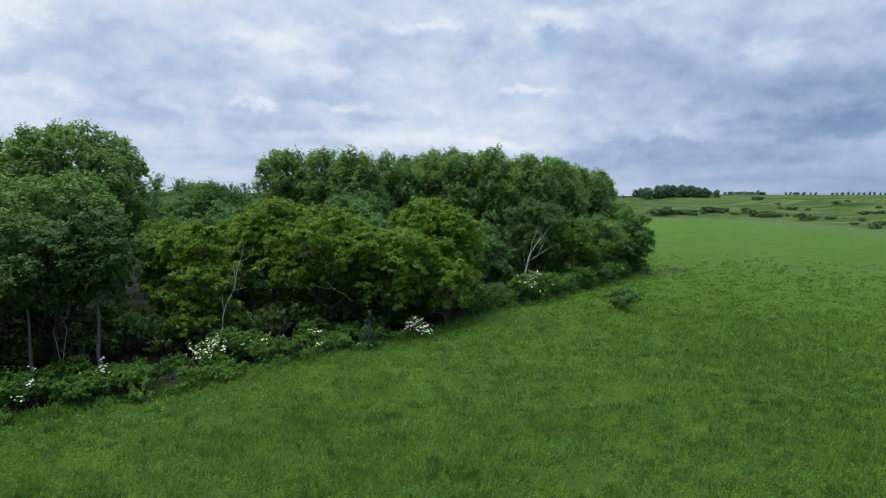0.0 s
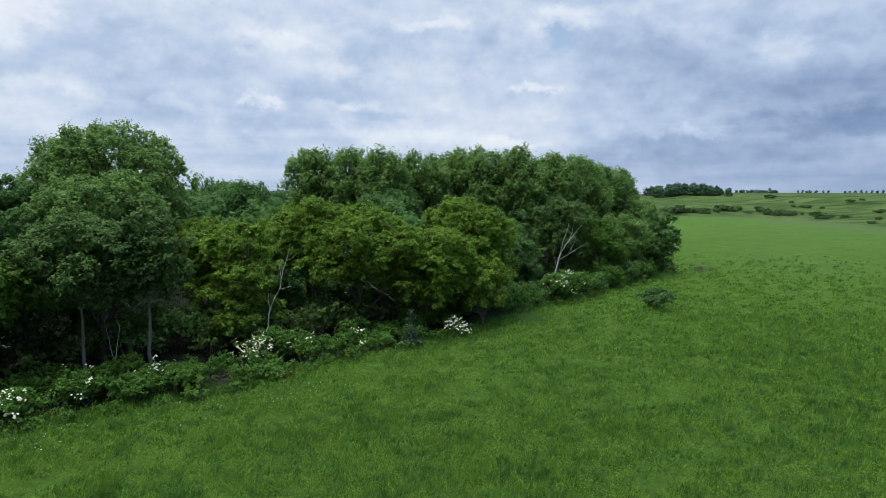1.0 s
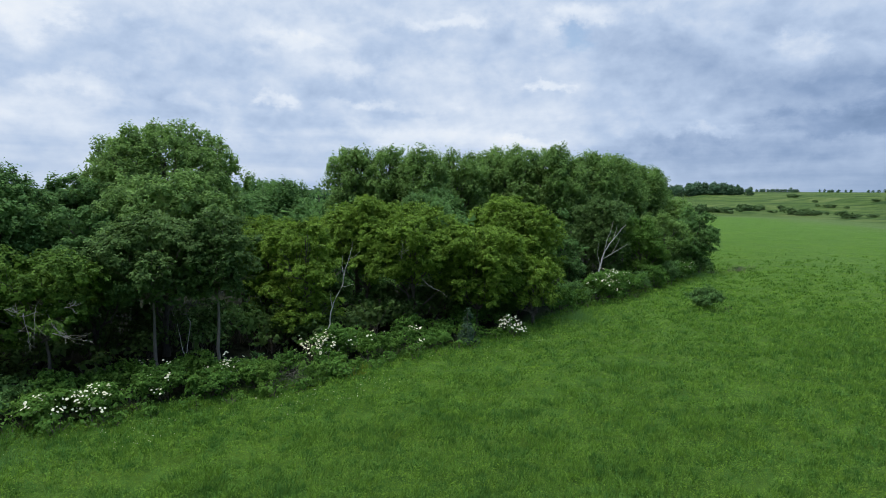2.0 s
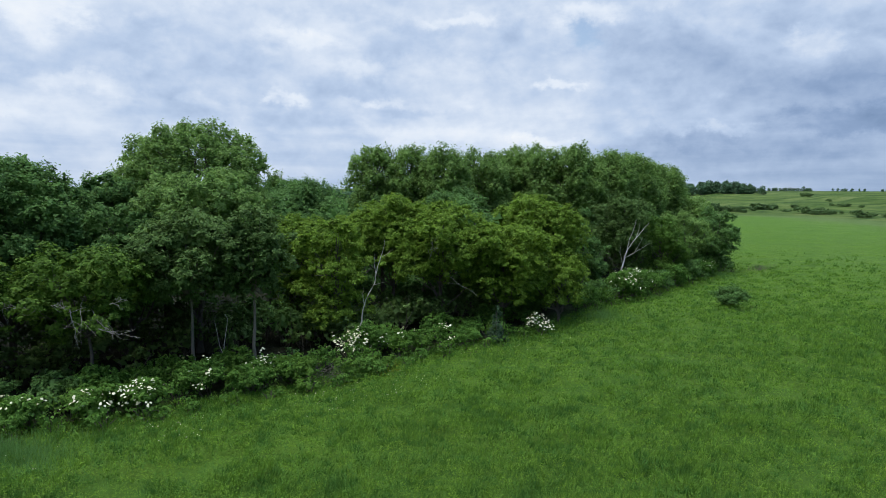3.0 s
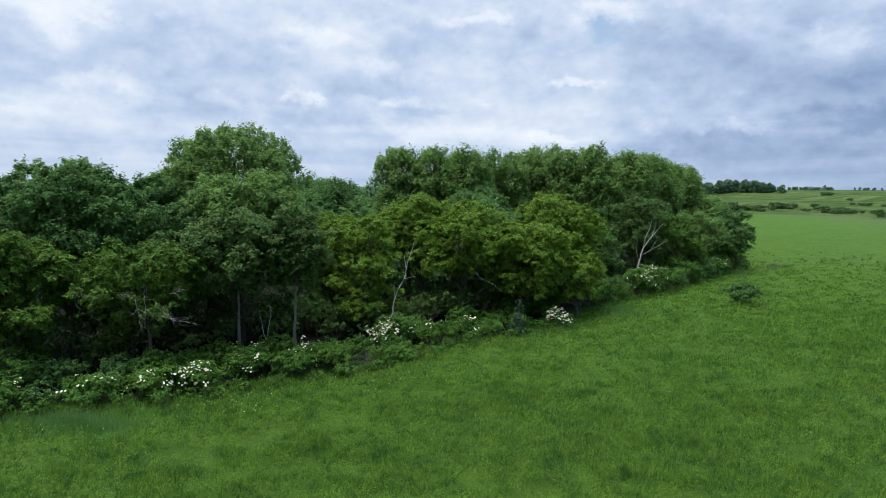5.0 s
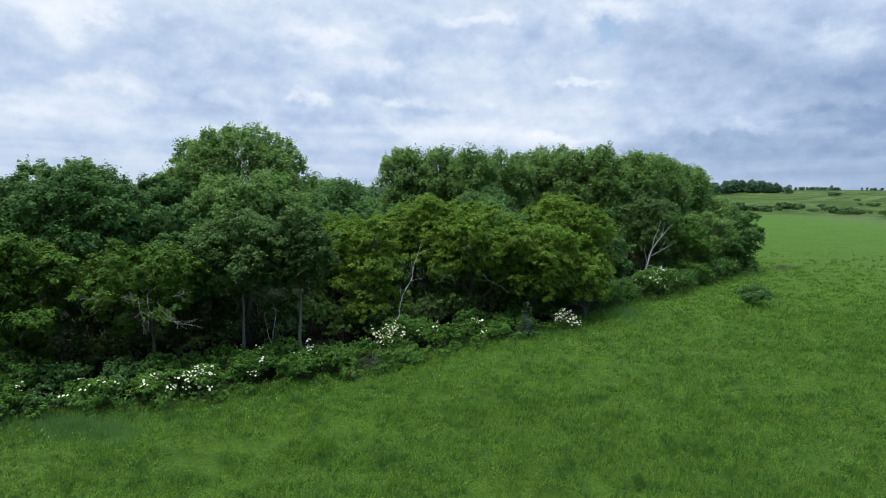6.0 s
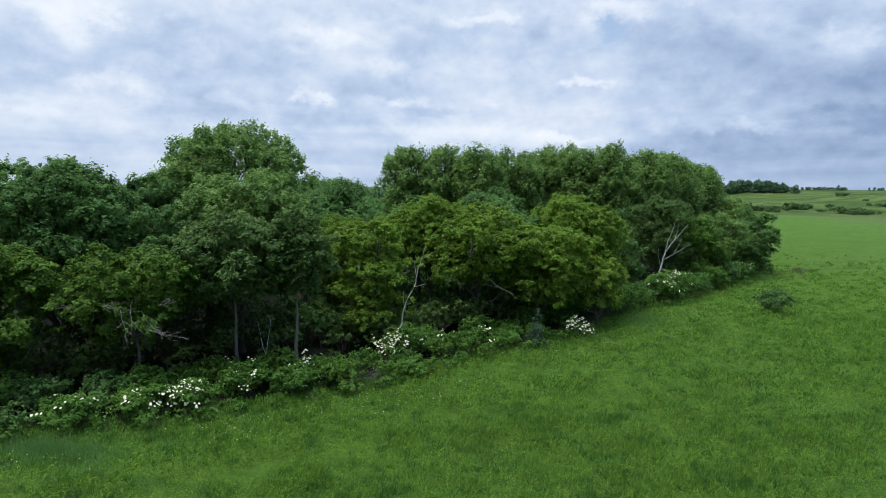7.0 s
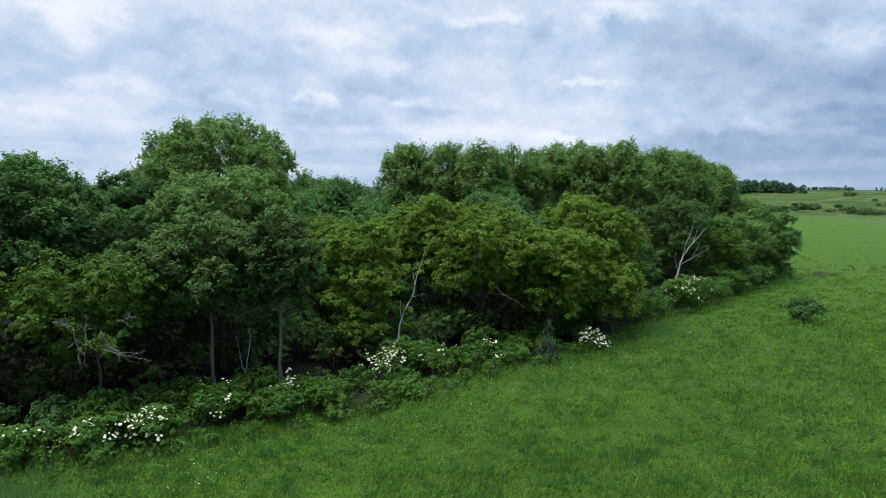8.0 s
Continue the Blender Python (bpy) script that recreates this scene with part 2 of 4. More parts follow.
def ground_build(q):
    pos = q.add("ShaderNodeNewGeometry").outputs["Position"]
    fine = q.noise(pos, 3.2, 7.0, 0.7)
    lay = q.add("ShaderNodeMapping")
    q.put(lay.inputs[0], pos)
    lay.inputs["Scale"].default_value = (0.06, 0.35, 0.3)
    swath = q.noise(lay.outputs[0], 1.0, 6.0, 0.65, 0.6)
    mid = q.noise(pos, 0.45, 5.0, 0.6, 0.4)
    wide = q.noise(pos, 0.035, 5.0, 0.55, 0.5)
    c = q.ramp(fine, [(0.3, (0.068, 0.138, 0.014)), (0.7, (0.116, 0.198, 0.022))])
    c = q.mix(q.m("MULTIPLY", q.ramp(mid, [(0.35, 0.0), (0.7, 1.0)]), 0.5), c, (0.068, 0.155, 0.020))
    c = q.mix(q.m("MULTIPLY", q.ramp(wide, [(0.42, 0.0), (0.66, 1.0)]), 0.55), c, (0.100, 0.170, 0.036))
    c = q.mix(q.m("MULTIPLY", q.ramp(swath, [(0.40, 0.0), (0.62, 1.0)]), 0.55), c, (0.052, 0.120, 0.018))
    # darker flecks of coarse grass
    fleck = q.add("ShaderNodeMapping")
    q.put(fleck.inputs[0], pos)
    fleck.inputs["Scale"].default_value = (0.28, 0.9, 0.5)
    c = q.mix(q.m("MULTIPLY", q.ramp(q.noise(fleck.outputs[0], 1.0, 5.0, 0.65, 0.4), [(0.48, 0.0), (0.66, 1.0)]), 0.6), c, (0.036, 0.098, 0.014))
    # ripening grass towards the meadow's end, then the drier pasture on the rise, with grey-green drifts
    field_node = q.add("ShaderNodeAttribute")
    field_node.attribute_name = "pasture"
    beyond = q.m("ADD", field_node.outputs["Fac"], q.m("MULTIPLY", q.m("SUBTRACT", wide, 0.5), 45.0))
    ripe = q.m("DIVIDE", q.m("ADD", beyond, 40.0), 38.0, clamp=True)
    c = q.mix(q.m("MULTIPLY", ripe, 0.7), c, q.ramp(mid, [(0.3, (0.070, 0.112, 0.034)), (0.7, (0.112, 0.142, 0.058))]))
    lie = q.add("ShaderNodeMapping")
    q.put(lie.inputs[0], pos)
    lie.inputs["Scale"].default_value = (0.022, 0.05, 0.05)
    pasture = q.ramp(q.noise(lie.outputs[0], 1.0, 8.0, 0.68, 1.2), [(0.36, (0.020, 0.047, 0.010)), (0.46, (0.048, 0.086, 0.017)), (0.55, (0.078, 0.117, 0.026)), (0.66, (0.130, 0.155, 0.054))])
    c = q.mix(q.m("DIVIDE", q.m("SUBTRACT", field_node.outputs["Fac"], 8.0), 9.0, clamp=True), c, pasture)
    # wood floor: leaf litter, with the shade under the crowns darkened into its colour
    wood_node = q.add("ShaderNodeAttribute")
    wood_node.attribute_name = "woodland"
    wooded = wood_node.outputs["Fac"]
    shaded_litter = q.ramp(q.noise(pos, 1.6, 6.0, 0.7), [(0.35, (0.013, 0.015, 0.008)), (0.6, (0.022, 0.026, 0.013)), (0.75, (0.020, 0.040, 0.012))])
    c = q.mix(wooded, c, shaded_litter)
    return c, q.m("ADD", fine, mid), 0.35


M_GROUND = surface("meadow_ground", ground_build, 0.95, spec=0.1)


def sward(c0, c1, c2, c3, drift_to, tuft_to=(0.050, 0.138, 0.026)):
    def build(q):
        geo = q.add("ShaderNodeNewGeometry")
        pos = geo.outputs["Position"]
        c = q.ramp(geo.outputs["Random Per Island"], [(0.0, c0), (0.5, c1), (0.93, c2), (1.0, c3)])
        c = q.mix(q.m("MULTIPLY", q.ramp(q.noise(pos, 0.16, 5.0, 0.6, 0.6), [(0.42, 0.0), (0.62, 1.0)]), 0.55), c, drift_to)
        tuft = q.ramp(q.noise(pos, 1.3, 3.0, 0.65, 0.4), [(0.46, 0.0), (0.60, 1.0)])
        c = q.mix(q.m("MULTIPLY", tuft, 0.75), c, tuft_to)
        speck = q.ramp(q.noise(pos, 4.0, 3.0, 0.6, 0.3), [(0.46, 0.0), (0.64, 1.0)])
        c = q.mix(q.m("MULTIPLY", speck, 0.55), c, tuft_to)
        return c, None, 0
    return build


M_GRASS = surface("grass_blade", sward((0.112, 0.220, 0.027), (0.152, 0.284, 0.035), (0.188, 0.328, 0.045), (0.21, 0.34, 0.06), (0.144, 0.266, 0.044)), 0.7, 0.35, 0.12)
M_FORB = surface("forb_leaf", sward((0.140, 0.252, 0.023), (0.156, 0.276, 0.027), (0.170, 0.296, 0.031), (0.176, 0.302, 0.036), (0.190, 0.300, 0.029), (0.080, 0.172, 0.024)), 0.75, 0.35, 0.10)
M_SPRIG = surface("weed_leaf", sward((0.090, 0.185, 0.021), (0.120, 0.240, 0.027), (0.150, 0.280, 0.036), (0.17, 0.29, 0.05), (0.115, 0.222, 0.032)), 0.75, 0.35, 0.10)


def paint_build(a, b, scale=1.5):
    def build(q):
        n = q.noise(q.add("ShaderNodeTexCoord").outputs["Object"], scale, 5.0)
        return q.mix(q.ramp(n, [(0.35, 0.0), (0.7, 1.0)]), a, b), None, 0
    return build


M_BARN = surface("barn_red_paint", paint_build((0.30, 0.035, 0.03), (0.38, 0.06, 0.05)), 0.7)
M_METAL = surface("pale_metal_roof", paint_build((0.27, 0.28, 0.30), (0.34, 0.35, 0.37)), 0.45)
M_WHITE = surface("white_siding", paint_build((0.66, 0.66, 0.64), (0.75, 0.75, 0.73)), 0.6)

# ---------------------------------------------------------------- the lie of the land
EDGE = [(-120, -60), (-60, -8), (-36, 11.5), (-29.3, 18.6), (-23.7, 22.2), (-21.2, 25.0), (-18.2, 27.2), (-15.1, 30.6), (-11.6, 36.5),
        (-8.5, 38.8), (-5.2, 43.3), (-2.5, 49.0), (0.5, 54.0), (5.7, 61.5), (9.4, 68.6), (14.3, 76.5), (19.3, 83.0), (20, 95), (23.5, 130), (20, 190), (-20, 320)]


def edge_distance(x, y):
    """Signed distance to the wood's edge; positive on the meadow."""
    x, y = np.asarray(x, float), np.asarray(y, float)
    best = np.full(x.shape, 1e9)
    sign = np.ones(x.shape)
    for (ax, ay), (bx, by) in zip(EDGE, EDGE[1:]):
        ex, ey = bx - ax, by - ay
        l2 = ex * ex + ey * ey
        t = np.clip(((x - ax) * ex + (y - ay) * ey) / l2, 0, 1)
        d = np.hypot(x - ax - t * ex, y - ay - t * ey)
        side = np.where(ex * (y - ay) - ey * (x - ax) < 0, 1.0, -1.0)
        sign = np.where(d < best - 1e-9, side, sign)
        best = np.minimum(best, d)
    return best * sign


def smooth(a, b, v):
    t = np.clip((v - a) / (b - a), 0, 1)
    return t * t * (3 - 2 * t)


def pasture_distance(x, y):
    """How far beyond the meadow's far and right-hand edge; negative on the meadow."""
    return np.logaddexp((y - 300.0) / 18.0, (x - 112.0) * 1.15 / 18.0) * 18.0


def ground_z(x, y):
    x, y = np.asarray(x, float), np.asarray(y, float)
    d = edge_distance(x, y)
    z = -0.5 * (1 - smooth(-1.0, 9.0, d))
    z = z + 0.10 * np.sin(x * 0.31 + 1.3) * np.sin(y * 0.27 + 0.4) * smooth(2, 10, d)
    s = pasture_distance(x, y)
    z = z - 1.6 * np.exp(-((s - 5) / 22.0) ** 2)
    roll = 1.9 * np.sin(x * 0.035 + y * 0.018) + 1.3 * np.sin(x * 0.021 - y * 0.041 + 2.0) + 0.7 * np.sin(x * 0.09 + 1.0 + y * 0.05) + 0.5 * np.sin(x * 0.17 - y * 0.06) * np.sin(y * 0.11 + 0.7)
    return z + 9.3 * smooth(5, 330, s) + roll * smooth(10, 80, s) * (1 - 0.95 * smooth(140, 290, s)) * (1 - smooth(600, 900, s))


def gz(x, y):
    return float(ground_z(np.array([x]), np.array([y]))[0])


def mesh_from(name, verts, faces, mat, smooth_shade=False):
    """A mesh from arrays: verts (n, 3) and faces (m, k)."""
    verts, faces = np.asarray(verts, np.float32), np.asarray(faces, np.int32)
    me = bpy.data.meshes.new(name)
    m, k = faces.shape
    me.vertices.add(len(verts))
    me.vertices.foreach_set("co", verts.ravel())
    me.loops.add(m * k)
    me.loops.foreach_set("vertex_index", faces.ravel())
    me.polygons.add(m)
    me.polygons.foreach_set("loop_start", np.arange(0, m * k, k, dtype=np.int32))
    if smooth_shade:
        me.polygons.foreach_set("use_smooth", np.ones(m, bool))
    me.materials.append(mat)
    me.update(calc_edges=True)
    return me


def part(name, mesh, parent, label=""):
    ob = new(name, mesh)
    ob.parent = parent
    return tagged(ob, label)


def ground_axis(lo, hi, fine_lo, fine_hi, step, grow):
    mids = list(np.arange(fine_lo, fine_hi + 0.01, step))
    a, s = [], step
    v = fine_lo
    while v > lo:
        s *= grow
        v -= s
        a.append(v)
    b, s, v = [], step, fine_hi
    while v < hi:
        s *= grow
        v += s
        b.append(v)
    return np.array(a[::-1] + mids + b)


gx_, gy_ = ground_axis(-4000, 4000, -40, 50, 1.8, 1.05), ground_axis(-3000, 4500, 10, 100, 1.8, 1.03)
GX, GY = np.meshgrid(gx_, gy_)
gv = np.stack([GX.ravel(), GY.ravel(), ground_z(GX, GY).ravel()], 1)
nx, ny = len(gx_), len(gy_)
ii = (np.arange(ny - 1)[:, None] * nx + np.arange(nx - 1)[None, :]).ravel()
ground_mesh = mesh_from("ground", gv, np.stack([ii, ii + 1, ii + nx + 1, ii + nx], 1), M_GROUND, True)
# woodland: where the litter colour, shade included, replaces the meadow's
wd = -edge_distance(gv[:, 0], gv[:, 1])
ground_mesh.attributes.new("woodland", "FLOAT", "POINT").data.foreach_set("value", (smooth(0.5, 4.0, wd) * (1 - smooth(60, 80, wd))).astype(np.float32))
ground_mesh.attributes.new("pasture", "FLOAT", "POINT").data.foreach_set("value", np.clip(pasture_distance(gv[:, 0], gv[:, 1]), -200, 200).astype(np.float32))
tagged(new("ground", ground_mesh), "broad green meadow rolling to low pasture hills", "ground", kind="structure")


# ---------------------------------------------------------------- growing things
def unit(v):
    return v / np.maximum(np.linalg.norm(v, axis=-1, keepdims=True), 1e-9)


def leaves(points, normals, length, width, rng, folded=True):
    """Leaves: folded kites of one quad each or, where they stay small, pointed triangles."""
    n = len(points)
    nrm = unit(normals)
    u = rng.normal(size=(n, 3))
    u[:, 2] -= 0.6
    u = unit(u - nrm * (u * nrm).sum(1, keepdims=True))
    v = np.cross(nrm, u)
    ln = (length * rng.uniform(0.7, 1.3, n))[:, None]
    wd = (width * rng.uniform(0.7, 1.3, n))[:, None]
    a, c = points - u * ln * 0.5, points + u * ln * 0.5
    if not folded:
        return np.stack([a - v * wd * 0.5, a + v * wd * 0.5, c], 1).reshape(-1, 3), np.arange(3 * n).reshape(-1, 3)
    fold = nrm * wd * 0.35
    verts = np.stack([a, points + v * wd * 0.5 + fold, c, points - v * wd * 0.5 + fold], 1).reshape(-1, 3)
    return verts, np.arange(4 * n).reshape(-1, 4)


def lobes_for(radius, bottom, top, count, rng, size=0.40, flat=0.85, rag=0.12):
    """The rounded masses that make up a crown: (x, y, z, horizontal radius, vertical radius)."""
    h = (top - bottom) / 2
    mid = bottom + h
    out = [(0, 0, mid, radius * 0.70, h * 0.74)]
    turn = rng.uniform(0, 6.28)
    for k in range(count):
        f = 1 - 2 * (k + 0.5) / count
        ring = math.sqrt(max(0.0, 1 - f * f))
        a = turn + k * 2.39996 + rng.uniform(-0.35, 0.35)
        r = radius * size * rng.uniform(0.72, 1.25)
        rz = min(r * flat, h * 0.5)
        grow = rng.uniform(1 - rag * 1.6, 1 + rag)
        out.append((math.cos(a) * ring * (radius - r) * grow, math.sin(a) * ring * (radius - r) * grow, mid + f * (h - rz) * min(grow, 1.0), r, rz))
    return out


def crown_mesh(name, lobes, mat, rng, bough=0.6, cover=1.0, tufts=7, density=60, leaf=(0.17, 0.11), rise=0.75, core=0.6, core_leaf=0.55, core_out=0.74, shell=0.66, plume=False, droop=0.0, folded=False):
    """Boughs heaped over the lobes, each a small dome of leafy tufts, open below, with shaded inner foliage behind them."""
    L = np.array(lobes, float)
    cen, out = [], []
    for x, y, z, r, rz in lobes[1:]:
        n = max(5, int(4 * math.pi * r * (r + rz) / 2 / (bough * bough * 2.0) * cover))
        d = unit(rng.normal(size=(n, 3)) + np.array([0, 0, 0.25]))
        f = rng.uniform(shell, 1.04, n)[:, None]
        r1, rz1 = max(r - 0.6 * bough, 0.5 * r), max(rz - 0.6 * bough, 0.5 * rz)
        cen.append(np.array([x, y, z]) + d * f * np.array([r1, r1, rz1]))
        out.append(d)
    cen, out = np.concatenate(cen), np.concatenate(out)
    # leave out boughs buried in the crown
    q = ((cen[:, None, :2] - L[None, :, :2]) ** 2).sum(2) / L[None, :, 3] ** 2 + (cen[:, None, 2] - L[None, :, 2]) ** 2 / L[None, :, 4] ** 2
    keep = (q.min(1) > 0.25) & ((out[:, 2] > -0.45) | (rng.uniform(size=len(cen)) < 0.45))
    cen, out = cen[keep], out[keep]
    k = len(cen)
    size = bough * rng.uniform(0.55, 1.4, k)
    axis = unit(out * (0.45 if plume else 0.75) + np.array([0, 0, 0.9 if plume else 0.65]))
    # tufts: the tips of each bough's twigs
    tip = unit(axis[:, None, :] * 0.85 + rng.normal(size=(k, tufts, 3)) * 0.62)
    reach = rng.uniform(0.6, 1.2, (k, tufts, 1))
    tone = rng.integers(max(2, tufts // 3), tufts + 1, k)
    per = np.maximum(10, density * 5.0 * size ** 2 * rng.uniform(0.7, 1.3, k)).astype(int)
    idx = np.repeat(np.arange(k), per)
    n = len(idx)
    t = (rng.uniform(size=n) * tone[idx]).astype(int)
    v = tip[idx, t] * reach[idx, t] + rng.normal(size=(n, 3)) * 0.17
    v *= rng.uniform(0.72, 1.05, n)[:, None]
    pts = cen[idx] + v * size[idx][:, None] * np.array([1, 1, rise])
    pts[:, 2] -= droop * (v[:, :2] ** 2).sum(1) * size[idx]
    nrm = unit(v) * 0.8 + np.array([0, 0, 0.45]) + rng.normal(size=(n, 3)) * 0.36
    v1, f1 = leaves(pts, nrm, leaf[0], leaf[1], rng, folded)
    # inner foliage
    bulk = L[:, 3] ** 2 * L[:, 4]
    m = int(bulk.sum() * 4.19 * core)
    pick = rng.choice(len(L), m, p=bulk / bulk.sum())
    d = unit(rng.normal(size=(m, 3))) * (rng.uniform(0, 1, m) ** 0.45 * core_out)[:, None]
    pts = L[pick, :3] + d * L[pick][:, [3, 3, 4]]
    v2, f2 = leaves(pts, rng.normal(size=(m, 3)), core_leaf, core_leaf * 0.7, rng, folded)
    return mesh_from(name, np.concatenate([v1, v2]), np.concatenate([f1, f2 + len(v1)]), mat)


def tube_arrays(points, radii, sides=7):
    P = np.array(points, float)
    n = len(P)
    tan = unit(np.gradient(P, axis=0))
    ref = np.where(np.abs(tan[:, 2:3]) > 0.9, np.array([[1.0, 0, 0]]), np.array([[0, 0, 1.0]]))
    u = unit(np.cross(tan, ref))
    v = np.cross(tan, u)
    a = np.linspace(0, 2 * math.pi, sides, endpoint=False)
    R = np.array(radii, float)[:, None, None]
    ring = P[:, None, :] + R * (np.cos(a)[None, :, None] * u[:, None, :] + np.sin(a)[None, :, None] * v[:, None, :])
    i = (np.arange(n - 1)[:, None] * sides + np.arange(sides)[None, :]).ravel()
    j = (np.arange(n - 1)[:, None] * sides + (np.arange(sides)[None, :] + 1) % sides).ravel()
    return ring.reshape(-1, 3), np.stack([i, j, j + sides, i + sides], 1)


def bent(a, b, steps, wander, rng, sag=0.0):
    a, b = np.array(a, float), np.array(b, float)
    t = np.linspace(0, 1, steps)[:, None]
    w = rng.normal(size=(steps, 3)) * wander
    w[0] = w[-1] = 0
    p = a + (b - a) * t + w
    p[:, 2] += sag * np.sin(t[:, 0] * math.pi)
    return p


def wood_mesh(name, tubes, mat, sides=7):
    vs, fs, k = [], [], 0
    for pts, rad in tubes:
        v, f = tube_arrays(pts, rad, sides)
        vs.append(v)
        fs.append(f + k)
        k += len(v)
    return mesh_from(name, np.concatenate(vs), np.concatenate(fs), mat, True)


def trunk_mesh(lobes, height, radius, rng, mat, lean=(0, 0), low=0.3):
    """A tapered trunk with root flare, and a limb up into each mass of the crown."""
    top = np.array([lean[0], lean[1], height])
    steps = 9
    t = np.linspace(0, 1, steps)
    pts = bent((0, 0, -0.5), top, steps, radius * 0.5, rng)
    rad = radius * (1 - 0.8 * t)
    rad[0] *= 1.6
    tubes = [(pts, rad)]
    for x, y, z, r, rz in lobes[1:]:
        f = min(0.8, max(low, (z - r) / height * rng.uniform(0.75, 0.95)))
        s = pts[int(f * (steps - 1))]
        w = np.linspace(1, 0.2, 6) * radius * 0.45
        limb = bent(s, (x, y, z), 6, 0.12, rng, sag=-0.15)
        tubes.append((limb, w))
        for _ in range(2):
            tip = np.array([x, y, z]) + unit(rng.normal(size=3)) * r * 0.7
            tubes.append((bent(limb[3], tip, 4, 0.08, rng), np.linspace(0.5, 0.12, 4) * radius * 0.4))
    return wood_mesh("trunk", tubes, mat)


def plant(name, label, category, x, y, parts_made, group="", turn=0.0):
    root = new(name)
    root.matrix_world = pose(x, y, gz(x, y), 0, 0, turn)
    tagged(root, label, category, group)
    for pname, me in parts_made:
        part(pname, me, root)
    return root


TREES = []


def tree(name, label, x, y, top, bottom, radius, mat, seed, count=6, trunk=0.16, group="trees of the wood", size=0.40, rag=0.30, bark=None, low=0.3, **kw):
    rng = np.random.default_rng(seed)
    z = gz(x, y)
    lobes = lobes_for(radius, bottom - z, top - z, count, rng, size=size, rag=rag)
    TREES.append((x, y, radius))
    return plant(name, label, "tree", x, y, [("trunk", trunk_mesh(lobes, (top - z) * 0.8, trunk, rng, bark or M_BARK, low=low)), ("crown", crown_mesh("crown", lobes, mat, rng, **kw))], group)


NEAR = dict(bough=0.52, cover=1.1, density=33, leaf=(0.18, 0.14), core=4.0, core_leaf=0.36, core_out=0.78, shell=0.70)
MAPLE = dict(bough=0.62, cover=1.0, density=46, leaf=(0.175, 0.135), core=3.5, core_leaf=0.36, core_out=0.76, shell=0.66, rise=0.65, tufts=8, droop=0.12)
FARR = dict(bough=0.56, cover=1.3, density=13.5, leaf=(0.235, 0.18), plume=True, rise=1.35, core=6.0, core_leaf=0.5, core_out=0.85, shell=0.8)
TALL = dict(NEAR, plume=True, rise=1.15, bough=0.50, cover=1.2)
COTTON_LABEL = "tall cottonwood with a full dark green crown in a dense wood"
MAPLE_LABEL = "bushy box elder with yellow-green leaves at the wood's edge"
# the wood's edge, from the near end to the far end of the meadow
tree("box_elder_tree", "box elder with drooping yellow-green sprays at the wood's edge", -34.4, 23.4, 8.7, -0.4, 3.4, M_MAPLE_DEEP, 11, 18, **MAPLE)
tree("box_elder_tree", "box elder with bright leaves and bare dead lower branches", -28.7, 26.6, 7.5, 2.0, 3.7, M_MAPLE_DEEP, 12, 16, 0.11, rag=0.3, low=0.6, **dict(MAPLE, cover=0.8, core=2.5))
tree("maple_tree", "tall dark green maple rising behind the wood's edge", -36.4, 30.2, 11.9, 1.5, 4.9, M_DARK, 13, 26, 0.25, rag=0.10, **TALL)
tree("maple_tree", "tall dark green maple rising behind the wood's edge", -42.0, 25.0, 10.6, 0.5, 4.2, M_DARK, 35, 18, 0.22, **TALL)
tree("cottonwood_tree", COTTON_LABEL, -30.5, 32.5, 9.8, 1.0, 3.2, M_DARK, 36, 15, 0.2, **NEAR)
tree("ash_tree", "slender ash with a bare grey trunk and dark crown", -25.0, 30.0, 8.8, 3.1, 3.2, M_ASH, 14, 17, 0.12, bark=M_BARK_PALE, low=0.65, **NEAR)
tree("cottonwood_tree", COTTON_LABEL, -27.4, 34.8, 11.6, 3.0, 4.1, M_COTTON, 15, 20, 0.2, **TALL)
tree("cottonwood_tree", "large round-topped cottonwood, the tallest of the wood", -32.3, 43.4, 15.1, 4.0, 6.4, M_COTTON, 16, 46, 0.35, size=0.29, rag=0.03, **dict(TALL, core=0.35, core_leaf=0.3, cover=0.95))
tree("ash_tree", "slender ash with a pale trunk and grey-green crown", -22.0, 31.3, 9.4, 3.0, 2.7, M_ASH, 17, 17, 0.12, bark=M_BARK_PALE, low=0.65, **NEAR)
tree("box_elder_tree", MAPLE_LABEL, -19.5, 38.4, 8.5, -0.4, 3.1, M_MAPLE, 18, 18, **MAPLE)
tree("box_elder_tree", MAPLE_LABEL, -17.6, 46.5, 9.8, 2.8, 4.6, M_MAPLE, 19, 20, **MAPLE)
tree("box_elder_tree", MAPLE_LABEL, -13.2, 44.0, 9.5, 2.2, 4.5, M_MAPLE, 20, 18, **MAPLE)
tree("box_elder_tree", MAPLE_LABEL, -8.8, 45.7, 8.1, 0.9, 4.0, M_MAPLE, 21, 18, **MAPLE)
tree("box_elder_tree", MAPLE_LABEL, -6.6, 53.6, 9.9, 0.2, 5.1, M_MAPLE, 22, 24, **MAPLE)
tree("box_elder_tree", "low box elder hanging over the meadow's edge", -4.6, 47.5, 5.8, 0.2, 2.8, M_MAPLE, 23, 16, **MAPLE)
tree("box_elder_tree", MAPLE_LABEL, -23.6, 43.0, 8.8, 0.6, 3.6, M_MAPLE, 32, 18, **MAPLE)
tree("ash_tree", "grey-green ash behind a dead tree", 3.0, 68.5, 9.8, 0.4, 3.5, M_ASH, 24, 18, **NEAR)
